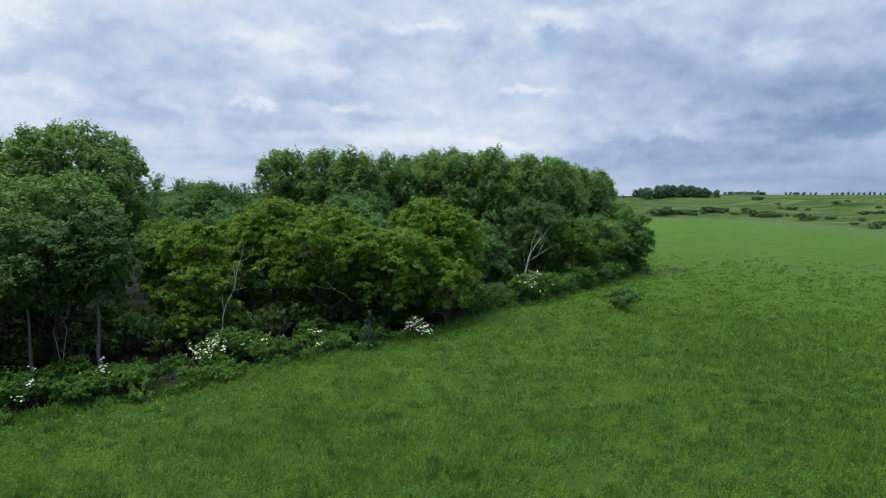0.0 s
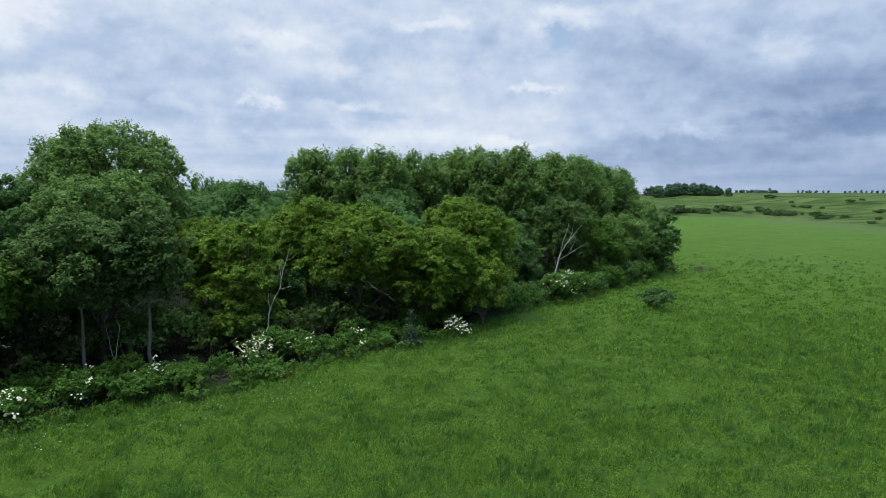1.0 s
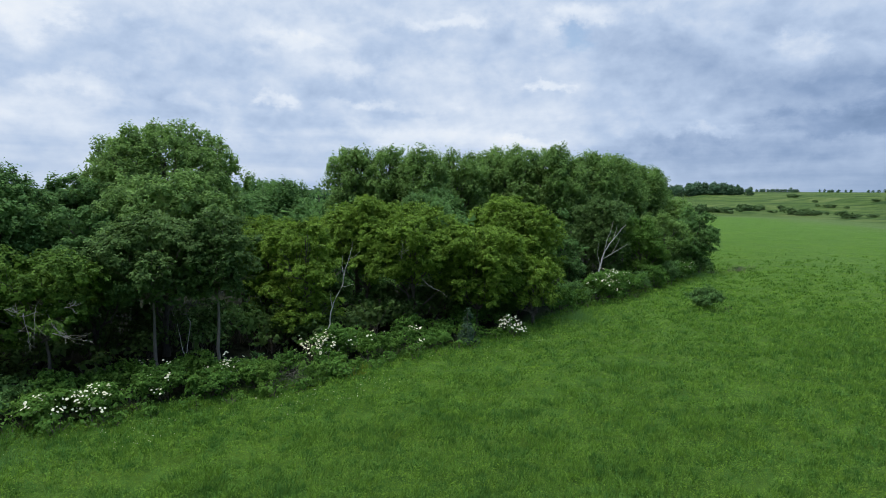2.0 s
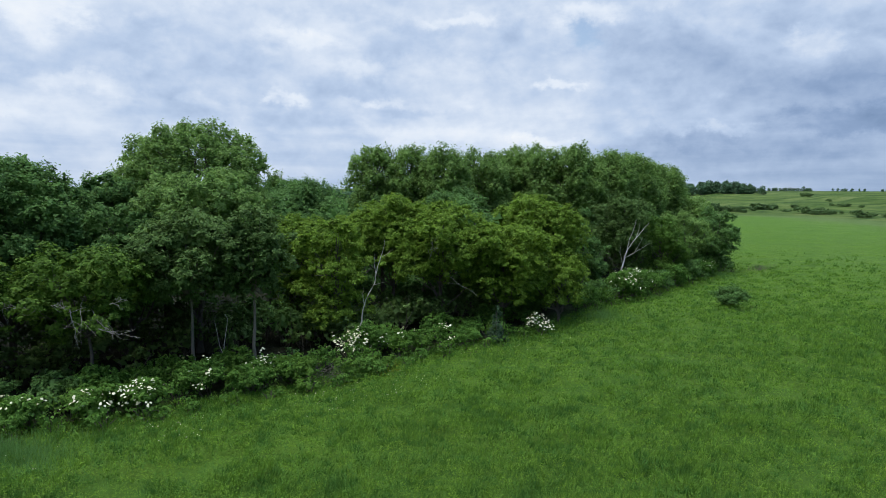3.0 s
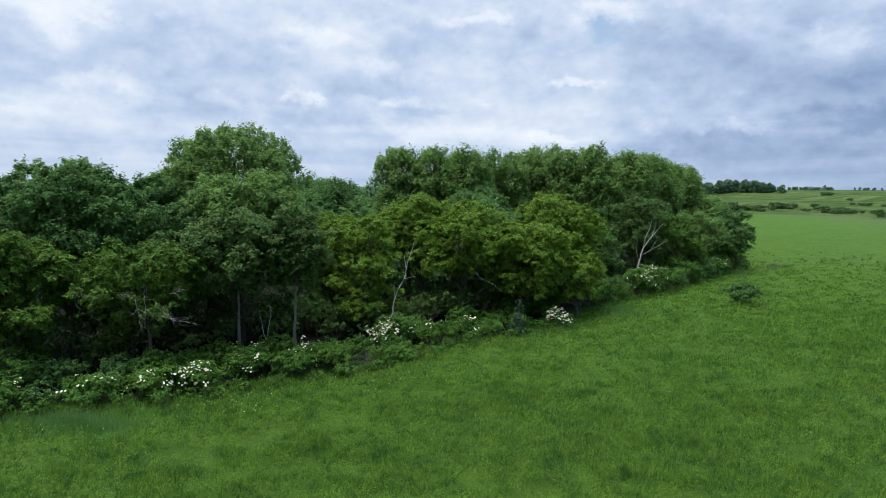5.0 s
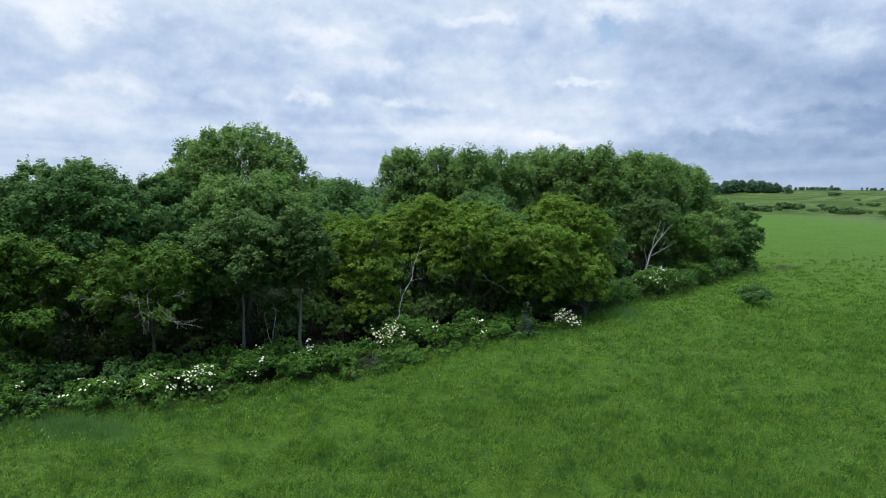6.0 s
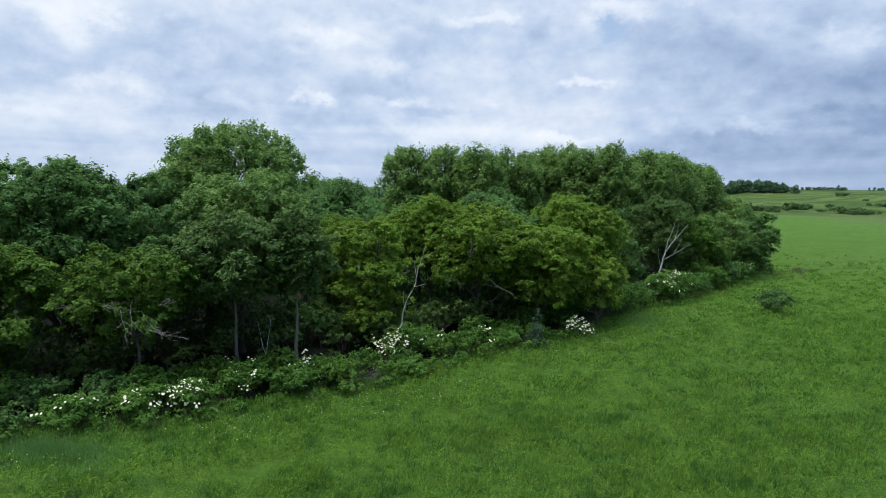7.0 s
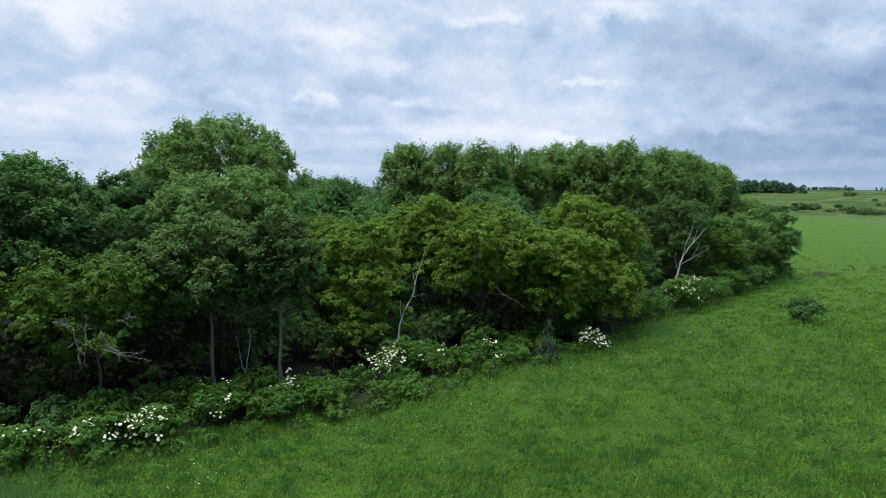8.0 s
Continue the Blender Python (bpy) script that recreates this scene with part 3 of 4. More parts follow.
tree("dogwood_tree", "low rounded green tree at the wood's edge", 7.4, 70.9, 7.8, -0.4, 3.2, M_BRIAR, 25, 16, **NEAR)
tree("dogwood_tree", "low rounded green tree at the wood's edge", -1.6, 63.6, 6.0, -0.4, 2.7, M_DARK, 33, 16, **NEAR)
tree("dogwood_tree", "low rounded green tree at the wood's far corner", 15.9, 82.4, 8.0, -0.6, 3.5, M_DARK, 26, 18, **NEAR)
tree("dogwood_tree", "low rounded green tree at the wood's edge", 11.3, 77.5, 8.2, -0.4, 3.3, M_COTTON, 27, 16, **NEAR)
tree("dogwood_tree", "rounded green tree behind the wood's far corner", 16.0, 93.0, 9.0, 0.4, 3.6, M_COTTON, 34, 16, **FARR)
tree("cottonwood_tree", "dark dense young cottonwood among box elders", -14.4, 57.6, 10.8, 2.0, 3.6, M_DARK, 28, 16, **NEAR)
tree("cottonwood_tree", COTTON_LABEL, -35.2, 37.2, 11.6, 2.0, 3.7, M_DARK, 31, 16, **NEAR)
tree("cottonwood_tree", COTTON_LABEL, -31.4, 62.0, 11.7, 2.0, 5.2, M_DARK, 29, 18, **FARR)
tree("cottonwood_tree", COTTON_LABEL, -36.2, 68.5, 11.3, 1.5, 4.6, M_DARK, 37, 18, **FARR)
tree("cottonwood_tree", COTTON_LABEL, -43.5, 86.0, 11.2, 1.5, 4.6, M_DARK, 38, 18, **FARR)
tree("cottonwood_tree", COTTON_LABEL, -46.0, 56.0, 12.4, 2.0, 4.8, M_COTTON, 30, 18, **FARR)
# the tall row behind
ROW = [(-24.4, 67, 15.2, 3.4), (-20.5, 68, 15.1, 3.6), (-16.7, 67, 14.8, 3.5), (-13.3, 73, 14.8, 3.9), (-10.1, 78, 15.5, 4.1), (-6.3, 77, 15.4, 4.1), (-2.0, 76, 15.6, 4.2),
       (2.3, 80, 15.4, 4.2), (6.5, 86, 15.1, 4.2), (11.0, 95, 14.2, 4.1), (14.5, 106, 14.0, 4.0), (19.0, 126, 13.5, 3.0)]
for i, (x, y, top, r) in enumerate(ROW):
    tree("cottonwood_tree", COTTON_LABEL, x, y, top - 0.2, 1.5, r + 0.45, M_COTTON, 40 + i, 34, 0.25, size=0.34, rag=0.06, **FARR)

# trees deeper in the wood: a few kinds, repeated
rng = np.random.default_rng(5)
kinds = []
for i, (mat, h, r) in enumerate([(M_DARK, 9.4, 3.8), (M_DARK, 8.6, 3.6), (M_ASH, 7.6, 3.6), (M_DARK, 10.0, 4.1)]):
    lobes = lobes_for(r, 0.2, h, 12, rng)
    me_t = wood_mesh("trunk", [(bent((0, 0, -0.5), (0.2, 0.1, h * 0.8), 5, 0.08, rng), (0.28, 0.2, 0.17, 0.12, 0.05))], M_BARK)
    me_c = crown_mesh("crown", lobes, mat, rng, bough=1.1, density=6.5, leaf=(0.34, 0.26), core=1.0, core_leaf=0.7)
    kinds.append((me_t, me_c))
first = {}
for gy0 in np.arange(0, 190, 6.4):
    for gx0 in np.arange(-95, 36, 6.4):
        x, y = gx0 + rng.uniform(-2, 2), gy0 + rng.uniform(-2, 2)
        d = float(edge_distance([x], [y])[0])
        if d > (-13.0 if y < 48 else -7.0) or d < -34 or x < -70 or (y > 100 and d < -22):
            continue
        if any(math.hypot(x - tx, y - ty) < tr * 0.7 for tx, ty, tr in TREES):
            continue
        k = int(rng.integers(0, 4))
        turn = rng.uniform(0, 360)
        if k not in first:
            first[k] = plant("wood_tree", "leafy tree crowded among others inside the wood", "tree", x, y, [("trunk", kinds[k][0]), ("crown", kinds[k][1])], "trees of the wood", turn)
        else:
            copy_thing(first[k], pose(x, y, gz(x, y), 0, 0, turn))
# the wood goes on behind, on slightly higher ground
for i in range(22):
    x, y = -42 - i * 3.4 + rng.uniform(-2, 2), 150 + rng.uniform(-14, 22) - i * 0.8
    ob = copy_thing(first[int(rng.integers(0, 4))], pose(0, 0, 0))
    ob.matrix_basis = pose(x, y, gz(x, y), 0, 0, rng.uniform(0, 360)) @ Matrix.Scale(rng.uniform(1.12, 1.28), 4)


for i in range(30):
    t = i / 29
    x, y = -118 + 66 * t + rng.uniform(-5, 5), 42 + 92 * t + rng.uniform(-6, 10)
    ob = copy_thing(first[int(rng.integers(0, 4))], pose(0, 0, 0))
    ob.matrix_basis = pose(x, y, gz(x, y), 0, 0, rng.uniform(0, 360)) @ Matrix.Scale(rng.uniform(1.1, 1.3), 4)


# ---------------------------------------------------------------- bushes along the edge
def blossom_mesh(lobes, count, rng, size=0.056):
    """Flat-topped umbels, each a shallow dome of six petals' width."""
    vs, fs, k = [], [], 0
    L = np.array(lobes)
    ring = np.stack([np.cos(np.arange(6) * math.pi / 3), np.sin(np.arange(6) * math.pi / 3), np.zeros(6)], 1)
    truss = max(3, count // 4)
    heads = []
    for _ in range(truss):
        x, y, z, r, rz = L[rng.integers(1, len(L))]
        d = unit(rng.normal(size=3) + np.array([0.25, -0.7, 0.55]))
        d[2] = abs(d[2]) * 0.9 + 0.1
        heads.append((np.array([x, y, z]) + d * (np.array([r, r, rz]) + 0.15), d))
    for i in range(count):
        c, d = heads[i % truss]
        c = c + rng.normal(size=3) * np.array([0.13, 0.13, 0.09])
        n = unit(d + np.array([0, 0, 0.9]) + rng.normal(size=3) * 0.2)
        u = unit(np.cross(n, [0.3, 1, 0.1]))
        v = np.cross(n, u)
        s = size * rng.uniform(0.6, 1.35)
        pts = c + (ring[:, :1] * u + ring[:, 1:2] * v) * s * rng.uniform(0.75, 1.2, 6)[:, None]
        vs += [*pts, c + n * s * 0.45]
        fs += [(k + i, k + (i + 1) % 6, k + 6) for i in range(6)]
        k += 7
    return mesh_from("blossom", vs, fs, M_BLOOM)


BUSH = dict(folded=True, bough=0.34, density=52, leaf=(0.15, 0.095), core=9.0, core_leaf=0.28)


def bush(name, label, x, y, h, r, mat, seed, flowers=0, group="bushes along the wood's edge", category="bush", lobes_n=10, rag=0.25, **kw):
    rng = np.random.default_rng(seed)
    lobes = lobes_for(r, 0.05, h, lobes_n, rng, size=0.42, rag=rag)
    stems = [(bent((rng.uniform(-0.2, 0.2) * r, rng.uniform(-0.2, 0.2) * r, -0.15), lb[:3], 4, 0.05, rng), (0.03, 0.025, 0.018, 0.008)) for lb in lobes[1:]]
    made = [("stem", wood_mesh("stem", stems, M_BARK, 4)), ("foliage", crown_mesh("foliage", lobes, mat, rng, **{**BUSH, **kw}))]
    root = plant(name, label, category, x, y, made, group)
    if flowers:
        leafage = next(o for o in root.children if o.name.startswith("foliage"))
        part("blossom", blossom_mesh(lobes, int(flowers * 3.4), rng), leafage, "flat creamy-white flower heads")
    return root


ELDER_LABEL = "elder bush in bloom with flat white flower heads"
for i, (x, y, h, r, fl) in enumerate([(-25.9, 23.2, 2.0, 1.25, 27), (-24.1, 24.3, 1.8, 1.2, 24), (-22.9, 27.2, 2.0, 1.4, 16), (-20.9, 29.7, 1.6, 1.2, 36), (-17.5, 34.9, 1.9, 1.15, 60),
                                      (-14.9, 37.2, 1.7, 1.2, 7), (-12.4, 38.4, 1.7, 1.2, 8), (-6.0, 42.9, 1.7, 1.0, 34), (2.2, 59.4, 3.3, 2.5, 62), (12.4, 74.4, 2.7, 1.7, 12),
                                      (-28.2, 21.4, 1.7, 1.4, 6), (-31.6, 19.6, 1.7, 1.5, 10), (-16.3, 36.4, 1.6, 1.0, 8)]):
    bush("elder_bush", ELDER_LABEL, x, y, h, r, M_ELDER, 100 + i, fl)

for i, (x, y, h, r) in enumerate([(-1.6, 53.6, 2.0, 1.3), (0.0, 56.6, 2.4, 1.5), (4.9, 62.4, 2.9, 1.8), (6.6, 64.6, 2.4, 1.5), (8.3, 67.6, 3.1, 1.8), (10.6, 71.2, 3.3, 1.9), (13.8, 77.0, 3.0, 1.8), (16.6, 80.6, 2.4, 1.5), (-34.0, 19.6, 2.0, 1.6), (-36.5, 17.6, 2.2, 1.7), (-32.4, 21.6, 2.6, 1.8), (-37.0, 21.0, 2.6, 1.9)]):
    bush("dogwood_bush", "leafy green dogwood bush at the wood's edge", x, y, h, r, (M_ELDER, M_DARK)[i % 2], 150 + i, bough=0.44, density=36)

for i, (x, y, h, r) in enumerate([(-16.6, 30.9, 1.2, 1.2), (-15.3, 31.9, 1.0, 1.0), (-18.7, 29.4, 1.8, 1.3), (-20.6, 27.6, 1.7, 1.2), (-13.4, 36.6, 1.6, 1.2), (-10.9, 38.3, 1.6, 1.2)]):
    bush("bramble_bush", "lush mounded green bramble bush at the foot of the wood", x, y, h, r, (M_BRIAR, M_ELDER)[i % 2], 180 + i, density=60)

# brambles and saplings between them, in three ranks on the broad part of the edge
rng = np.random.default_rng(8)
LINE = [p for p in EDGE if 10 < p[1] < 84]
k = 0
for (ax, ay), (bx, by) in zip(LINE, LINE[1:]):
    length = math.hypot(bx - ax, by - ay)
    nx_, ny_ = -(by - ay) / length, (bx - ax) / length
    for rank, (off, h0, r0, gap) in enumerate([(0.4, 0.9, 0.8, 1.5), (2.1, 1.5, 1.15, 1.9), (4.3, 1.9, 1.4, 2.3)]):
        for j in range(max(1, round(length / gap))):
            t = (j + rng.uniform(0.2, 0.8)) / max(1, round(length / gap))
            x, y = ax + (bx - ax) * t + nx_ * (off + rng.uniform(-0.4, 0.4)), ay + (by - ay) * t + ny_ * (off + rng.uniform(-0.4, 0.4))
            k += 1
            if 45 < y < 51 and rank < 2 or (y > 40 and rank == 0 and j % 2):
                continue
            if math.hypot(x + 6.0, y - 43.4) < 1.6 or math.hypot(x + 17.4, y - 34.4) < 1.5:
                continue
            s = rng.uniform(0.75, 1.25)
            # left of x = -27 the inner ranks take dark_leaf to stand for shade
            m = (M_BRIAR, M_ELDER, M_BRIAR if rank < 2 else M_DARK, M_ELDER)[int(rng.integers(0, 4))] if x > -27 or rank == 0 else M_DARK
            sparse = 1.0 if y < 45 else 0.6
            bush("bramble_bush", "tangled green bramble bush at the foot of the wood", x, y, h0 * s, r0 * s, m, 200 + k, lobes_n=9, density=42 * sparse)

# shady undergrowth below the crowns
for i in range(70):
    t = (i % 46 + 0.3 * (i // 46)) / 46
    seg = t * (len(LINE) - 1)
    a, b = LINE[int(seg)], LINE[min(int(seg) + 1, len(LINE) - 1)]
    f = seg - int(seg)
    x, y = a[0] + (b[0] - a[0]) * f, a[1] + (b[1] - a[1]) * f
    off = rng.uniform(6.5, 13.0) if i < 46 else rng.uniform(13, 20)
    x, y = x - 0.8 * off, y + 0.6 * off
    if math.hypot(x + 24.9, y - 29.9) < 2.5 or math.hypot(x + 22.0, y - 31.2) < 2.5:
        continue
    bush("understory_bush", "dark leafy bush in the shade of the wood", x, y, rng.uniform(2.0, 3.6), rng.uniform(1.6, 2.2), M_ASH, 400 + i, group="undergrowth of the wood", bough=0.6, density=11,
         leaf=(0.24, 0.17), core=2.0, core_leaf=0.45)

for i, (x, y, h, r) in enumerate([(-14.2, 47.4, 3.4, 2.2), (-10.8, 48.4, 3.2, 2.1), (-17.2, 44.4, 2.8, 1.8), (-20.8, 41.2, 3.0, 2.0), (-8.0, 49.2, 3.0, 2.0), (-12.4, 50.6, 3.6, 2.3), (-22.6, 37.4, 3.0, 2.0), (-20.9, 39.0, 2.8, 1.9), (-24.6, 38.6, 3.2, 2.1), (-27.0, 57.0, 3.8, 2.5), (-23.4, 58.4, 3.6, 2.5), (-19.8, 59.6, 3.8, 2.6), (-16.4, 60.6, 3.6, 2.4), (-12.2, 61.0, 3.8, 2.5), (-22.0, 52.4, 3.2, 2.2), (-18.4, 53.6, 3.2, 2.2), (-9.0, 60.4, 3.6, 2.4)]):
    bush("understory_bush", "dark leafy bush in the shade of the wood", x, y, h, r, M_DARK, 480 + i, group="undergrowth of the wood", bough=0.6, density=14, leaf=(0.24, 0.17), core=3.0, core_leaf=0.45)

# a small red cedar among the brambles
rng = np.random.default_rng(77)
cedar_lobes = [(0, 0, 1.0, 0.4, 0.9)] + [(math.cos(i * 2.4) * 0.42 * (1 - i / 16), math.sin(i * 2.4) * 0.42 * (1 - i / 16), 0.25 + i * 0.155, 0.42 * (1 - i / 18), 0.3) for i in range(15)]
plant("cedar_tree", "small grey-green red cedar among brambles", "tree", -8.9, 39.6,
      [("trunk", wood_mesh("trunk", [(bent((0, 0, -0.2), (0, 0, 2.4), 5, 0.02, rng), (0.07, 0.06, 0.05, 0.03, 0.01))], M_BARK)),
       ("crown", crown_mesh("crown", cedar_lobes, M_CEDAR, rng, bough=0.2, density=170, leaf=(0.16, 0.05), rise=1.5, core=10, core_leaf=0.2, plume=True))])

# lone shrubs out on the meadow
bush("shrub", "lone leafy shrub standing in the meadow", 9.8, 53.9, 2.2, 1.5, M_DARK, 501, group="shrubs on the meadow", lobes_n=10, rag=0.42, density=85, core=30, core_leaf=0.26, bough=0.36)
bush("shrub", "small straggling shrub in the meadow", 11.7, 53.4, 0.9, 0.55, M_ELDER, 502, group="shrubs on the meadow", lobes_n=6)


# ---------------------------------------------------------------- dead wood
def dead_tree(name, label, x, y, trunk, branches, category="dead tree", thick=0.48):
    root = new(name)
    z = gz(x, y)
    root.matrix_world = pose(x, y, z)
    tagged(root, label, category)
    rng = np.random.default_rng(3)

    def fine(points, r0, r1):
        P = np.array(points, float)
        t = np.linspace(0, len(P) - 1, (len(P) - 1) * 4 + 1)
        Q = np.stack([np.interp(t, range(len(P)), P[:, i]) for i in range(3)], 1)
        Q[1:-1] += rng.normal(size=(len(Q) - 2, 3)) * r0 * 0.28
        return Q, np.linspace(r0, r1, len(Q)) * thick
    mat = M_TWIG if category == "branch" else M_DEAD
    part("trunk" if category != "branch" else "branch", wood_mesh("trunk", [fine(*trunk)], mat, 8), root)
    for b in branches:
        part("branch", wood_mesh("branch", [fine(*b)], mat, 6), root)
    return root


dead_tree("dead_tree", "thin bleached dead tree leaning at the wood's edge", -17.6, 35.4,
          ([(-0.05, 0, -0.3), (0.25, 0, 1.2), (0.62, 0, 2.3), (0.84, -0.1, 3.3), (1.5, -0.1, 4.7), (1.66, -0.1, 5.5)], 0.10, 0.055),
          [([(1.66, -0.1, 5.5), (1.85, -0.1, 6.2), (2.1, -0.1, 6.9), (2.15, -0.1, 7.4)], 0.05, 0.012), ([(1.6, -0.1, 5.2), (1.45, 0, 5.9), (1.5, 0, 6.5)], 0.035, 0.010),
           ([(1.45, -0.1, 4.6), (1.9, -0.1, 4.72), (2.25, -0.1, 4.8)], 0.03, 0.010), ([(0.84, -0.1, 3.3), (0.78, -0.2, 3.9), (0.82, -0.2, 4.4)], 0.04, 0.012), ([(1.9, -0.1, 6.3), (2.3, -0.1, 6.5), (2.6, -0.1, 6.8)], 0.025, 0.008)])
dead_tree("dead_tree", "bleached dead tree with forked bare branches", 1.6, 61.0,
          ([(0, 0, -0.3), (0.15, 0, 1.9), (0.45, 0, 3.6), (0.9, 0, 4.8)], 0.16, 0.10),
          [([(0.9, 0, 4.8), (1.5, 0, 5.7), (2.2, 0, 6.6), (2.7, 0, 7.3)], 0.09, 0.02), ([(0.7, 0, 4.4), (0.9, -0.2, 5.6), (1.3, -0.2, 6.7), (1.5, -0.2, 7.6)], 0.07, 0.02),
           ([(1.5, 0, 5.7), (1.8, 0.2, 6.5), (1.9, 0.2, 7.3)], 0.05, 0.012), ([(0.5, 0, 3.8), (1.4, -0.3, 4.4), (2.4, -0.3, 5.1), (2.9, -0.3, 5.4)], 0.06, 0.012),
           ([(1.4, -0.3, 4.4), (1.9, -0.4, 5.4), (2.1, -0.4, 6.0)], 0.04, 0.01), ([(0.35, 0, 3.2), (0.1, 0.1, 4.4), (0.2, 0.1, 5.4)], 0.04, 0.01)], thick=0.56)
dead_tree("snag", "forked grey snag between two trunks", -23.4, 30.2,
          ([(0.1, 0, -0.4), (0.0, 0, 1.2)], 0.07, 0.055),
          [([(0, 0, 1.2), (-0.25, 0, 2.2), (-0.42, 0, 3.2)], 0.045, 0.02), ([(0, 0, 1.2), (0.2, 0, 2.2), (0.35, 0, 3.3), (0.2, 0, 3.6)], 0.05, 0.02), ([(-0.05, 0, 0.9), (-0.6, 0, 1.3)], 0.025, 0.01)])
dead_tree("hanging_branch", "bare grey branches hanging from a box elder", -26.6, 23.6,
          ([(-1.2, 1.8, 5.3), (-0.5, 0.6, 4.9), (0.0, 0.0, 4.5), (0.1, -0.2, 3.4)], 0.05, 0.015),
          [([(0.0, 0.0, 4.5), (0.5, -0.1, 4.1), (0.8, -0.1, 3.8)], 0.03, 0.01), ([(-0.3, 0.3, 4.8), (0.4, 0.1, 4.9), (0.7, 0.0, 5.2)], 0.03, 0.01), ([(0.05, -0.1, 4.0), (-0.3, -0.2, 3.6), (-0.35, -0.2, 3.0)], 0.02, 0.008),
           ([(-1.8, 1.0, 5.2), (-1.1, 0.3, 5.0), (-0.7, 0.0, 5.1)], 0.03, 0.01)], "branch", thick=0.27)
dead_tree("hanging_branch", "bare grey branch jutting from a box elder", -11.9, 40.8,
          ([(-0.4, 0.8, 4.3), (0.3, 0.1, 3.9), (1.1, -0.1, 3.55), (1.7, -0.2, 3.1)], 0.06, 0.02), [([(0.3, 0.1, 3.9), (-0.4, -0.1, 4.0), (-0.8, -0.1, 4.1)], 0.03, 0.01)], "branch", thick=0.34)
dead_tree("hanging_branch", "long bare grey branch hanging low from a box elder", -25.6, 23.9,
          ([(-1.6, 1.2, 4.6), (-0.6, 0.4, 4.15), (0.3, 0.0, 3.9), (1.3, -0.2, 4.05)], 0.06, 0.015),
          [([(-0.6, 0.4, 4.15), (-0.2, 0.2, 4.5), (0.3, 0.1, 4.75)], 0.03, 0.01), ([(0.3, 0.0, 3.9), (0.8, -0.1, 3.65), (1.2, -0.1, 3.6)], 0.025, 0.01), ([(-1.2, 0.9, 4.4), (-1.5, 0.6, 4.0), (-1.5, 0.5, 3.6)], 0.025, 0.008)], "branch", thick=0.27)



def bare_spray(label, x, y, z, way, length, seed, side=7):
    """A dead bough end: one crooked branch with thin twigs forking from it."""
    rng = np.random.default_rng(seed)
    root = new("hanging_branch")
    root.matrix_world = pose(x, y, z)
    tagged(root, label, "branch")
    way = unit(np.array(way, float))
    spine = bent((0, 0, 0), way * length, 8, length * 0.035, rng)
    part("branch", wood_mesh("branch", [(spine, np.linspace(0.020, 0.007, 8))], M_TWIG, 5), root)
    for i in range(side):
        a = spine[1 + i % 6]
        out = unit(way * 0.7 + rng.normal(size=3) * 0.75)
        reach = length * rng.uniform(0.25, 0.55)
        twig = bent(a, a + out * reach, 5, reach * 0.06, rng)
        fork = bent(twig[2], twig[2] + unit(out + rng.normal(size=3) * 0.6) * reach * 0.5, 4, reach * 0.04, rng)
        part("twig", wood_mesh("twig", [(twig, np.linspace(0.011, 0.004, 5)), (fork, np.linspace(0.008, 0.003, 4))], M_TWIG, 4), root)


BARE = "thin bare grey twigs at the end of a dead bough"
bare_spray(BARE, -29.0, 24.0, 4.2, (-1.0, -0.3, 0.15), 1.9, 81, 9)
bare_spray(BARE, -28.4, 24.0, 4.5, (0.8, -0.3, 0.05), 1.1, 82)
bare_spray(BARE, -27.3, 23.8, 4.4, (0.35, -0.2, -1.0), 1.5, 83)
bare_spray(BARE, -25.9, 23.8, 3.55, (1.0, -0.1, -0.1), 1.6, 84, 8)
bare_spray(BARE, -25.6, 24.2, 4.6, (0.9, -0.2, 0.3), 1.0, 85, 5)
bare_spray("bare grey branch slanting up from the undergrowth", -32.6, 23.6, 1.7, (0.75, 0.0, 0.9), 1.9, 86, 5)
bare_spray("thin bare twigs among yellow-green box elder leaves", -13.6, 40.2, 5.2, (0.3, -0.2, 0.9), 1.6, 87, 5)

# ---------------------------------------------------------------- far scrub, far woods and the farm
rng = np.random.default_rng(21)
scrub_kinds = []
for i in range(3):
    lobes = lobes_for(1.0, 0.0, 1.3, 10, rng, size=0.42, rag=0.3)
    scrub_kinds.append(crown_mesh("foliage", lobes, M_SCRUB, rng, folded=False, bough=0.26, density=60, leaf=(0.15, 0.12), core=9, core_leaf=0.22))
SCRUB = [(75, 322, 4.5), (81, 327, 4), (87, 327, 3.5), (94, 333, 3), (105, 342, 5), (114, 359, 4), (120, 366, 3), (114, 326, 2), (136, 373, 2.4), (119, 317, 4.4), (120, 308, 3), (126, 316, 3),
         (125, 306, 2.4), (155, 373, 1.8), (159, 369, 2.6), (126, 281, 3.4), (136, 290, 1.8), (134, 314, 1.3), (193, 389, 2.4), (203, 396, 2), (179, 332, 2.6), (203, 364, 2.2), (184, 330, 1.5),
         (126, 240, 1.6), (135, 252, 1.3), (158, 310, 1.1), (123, 222, 2.4), (132, 234, 2.0), (168, 407, 2), (171, 451, 2.6)]
made = {}
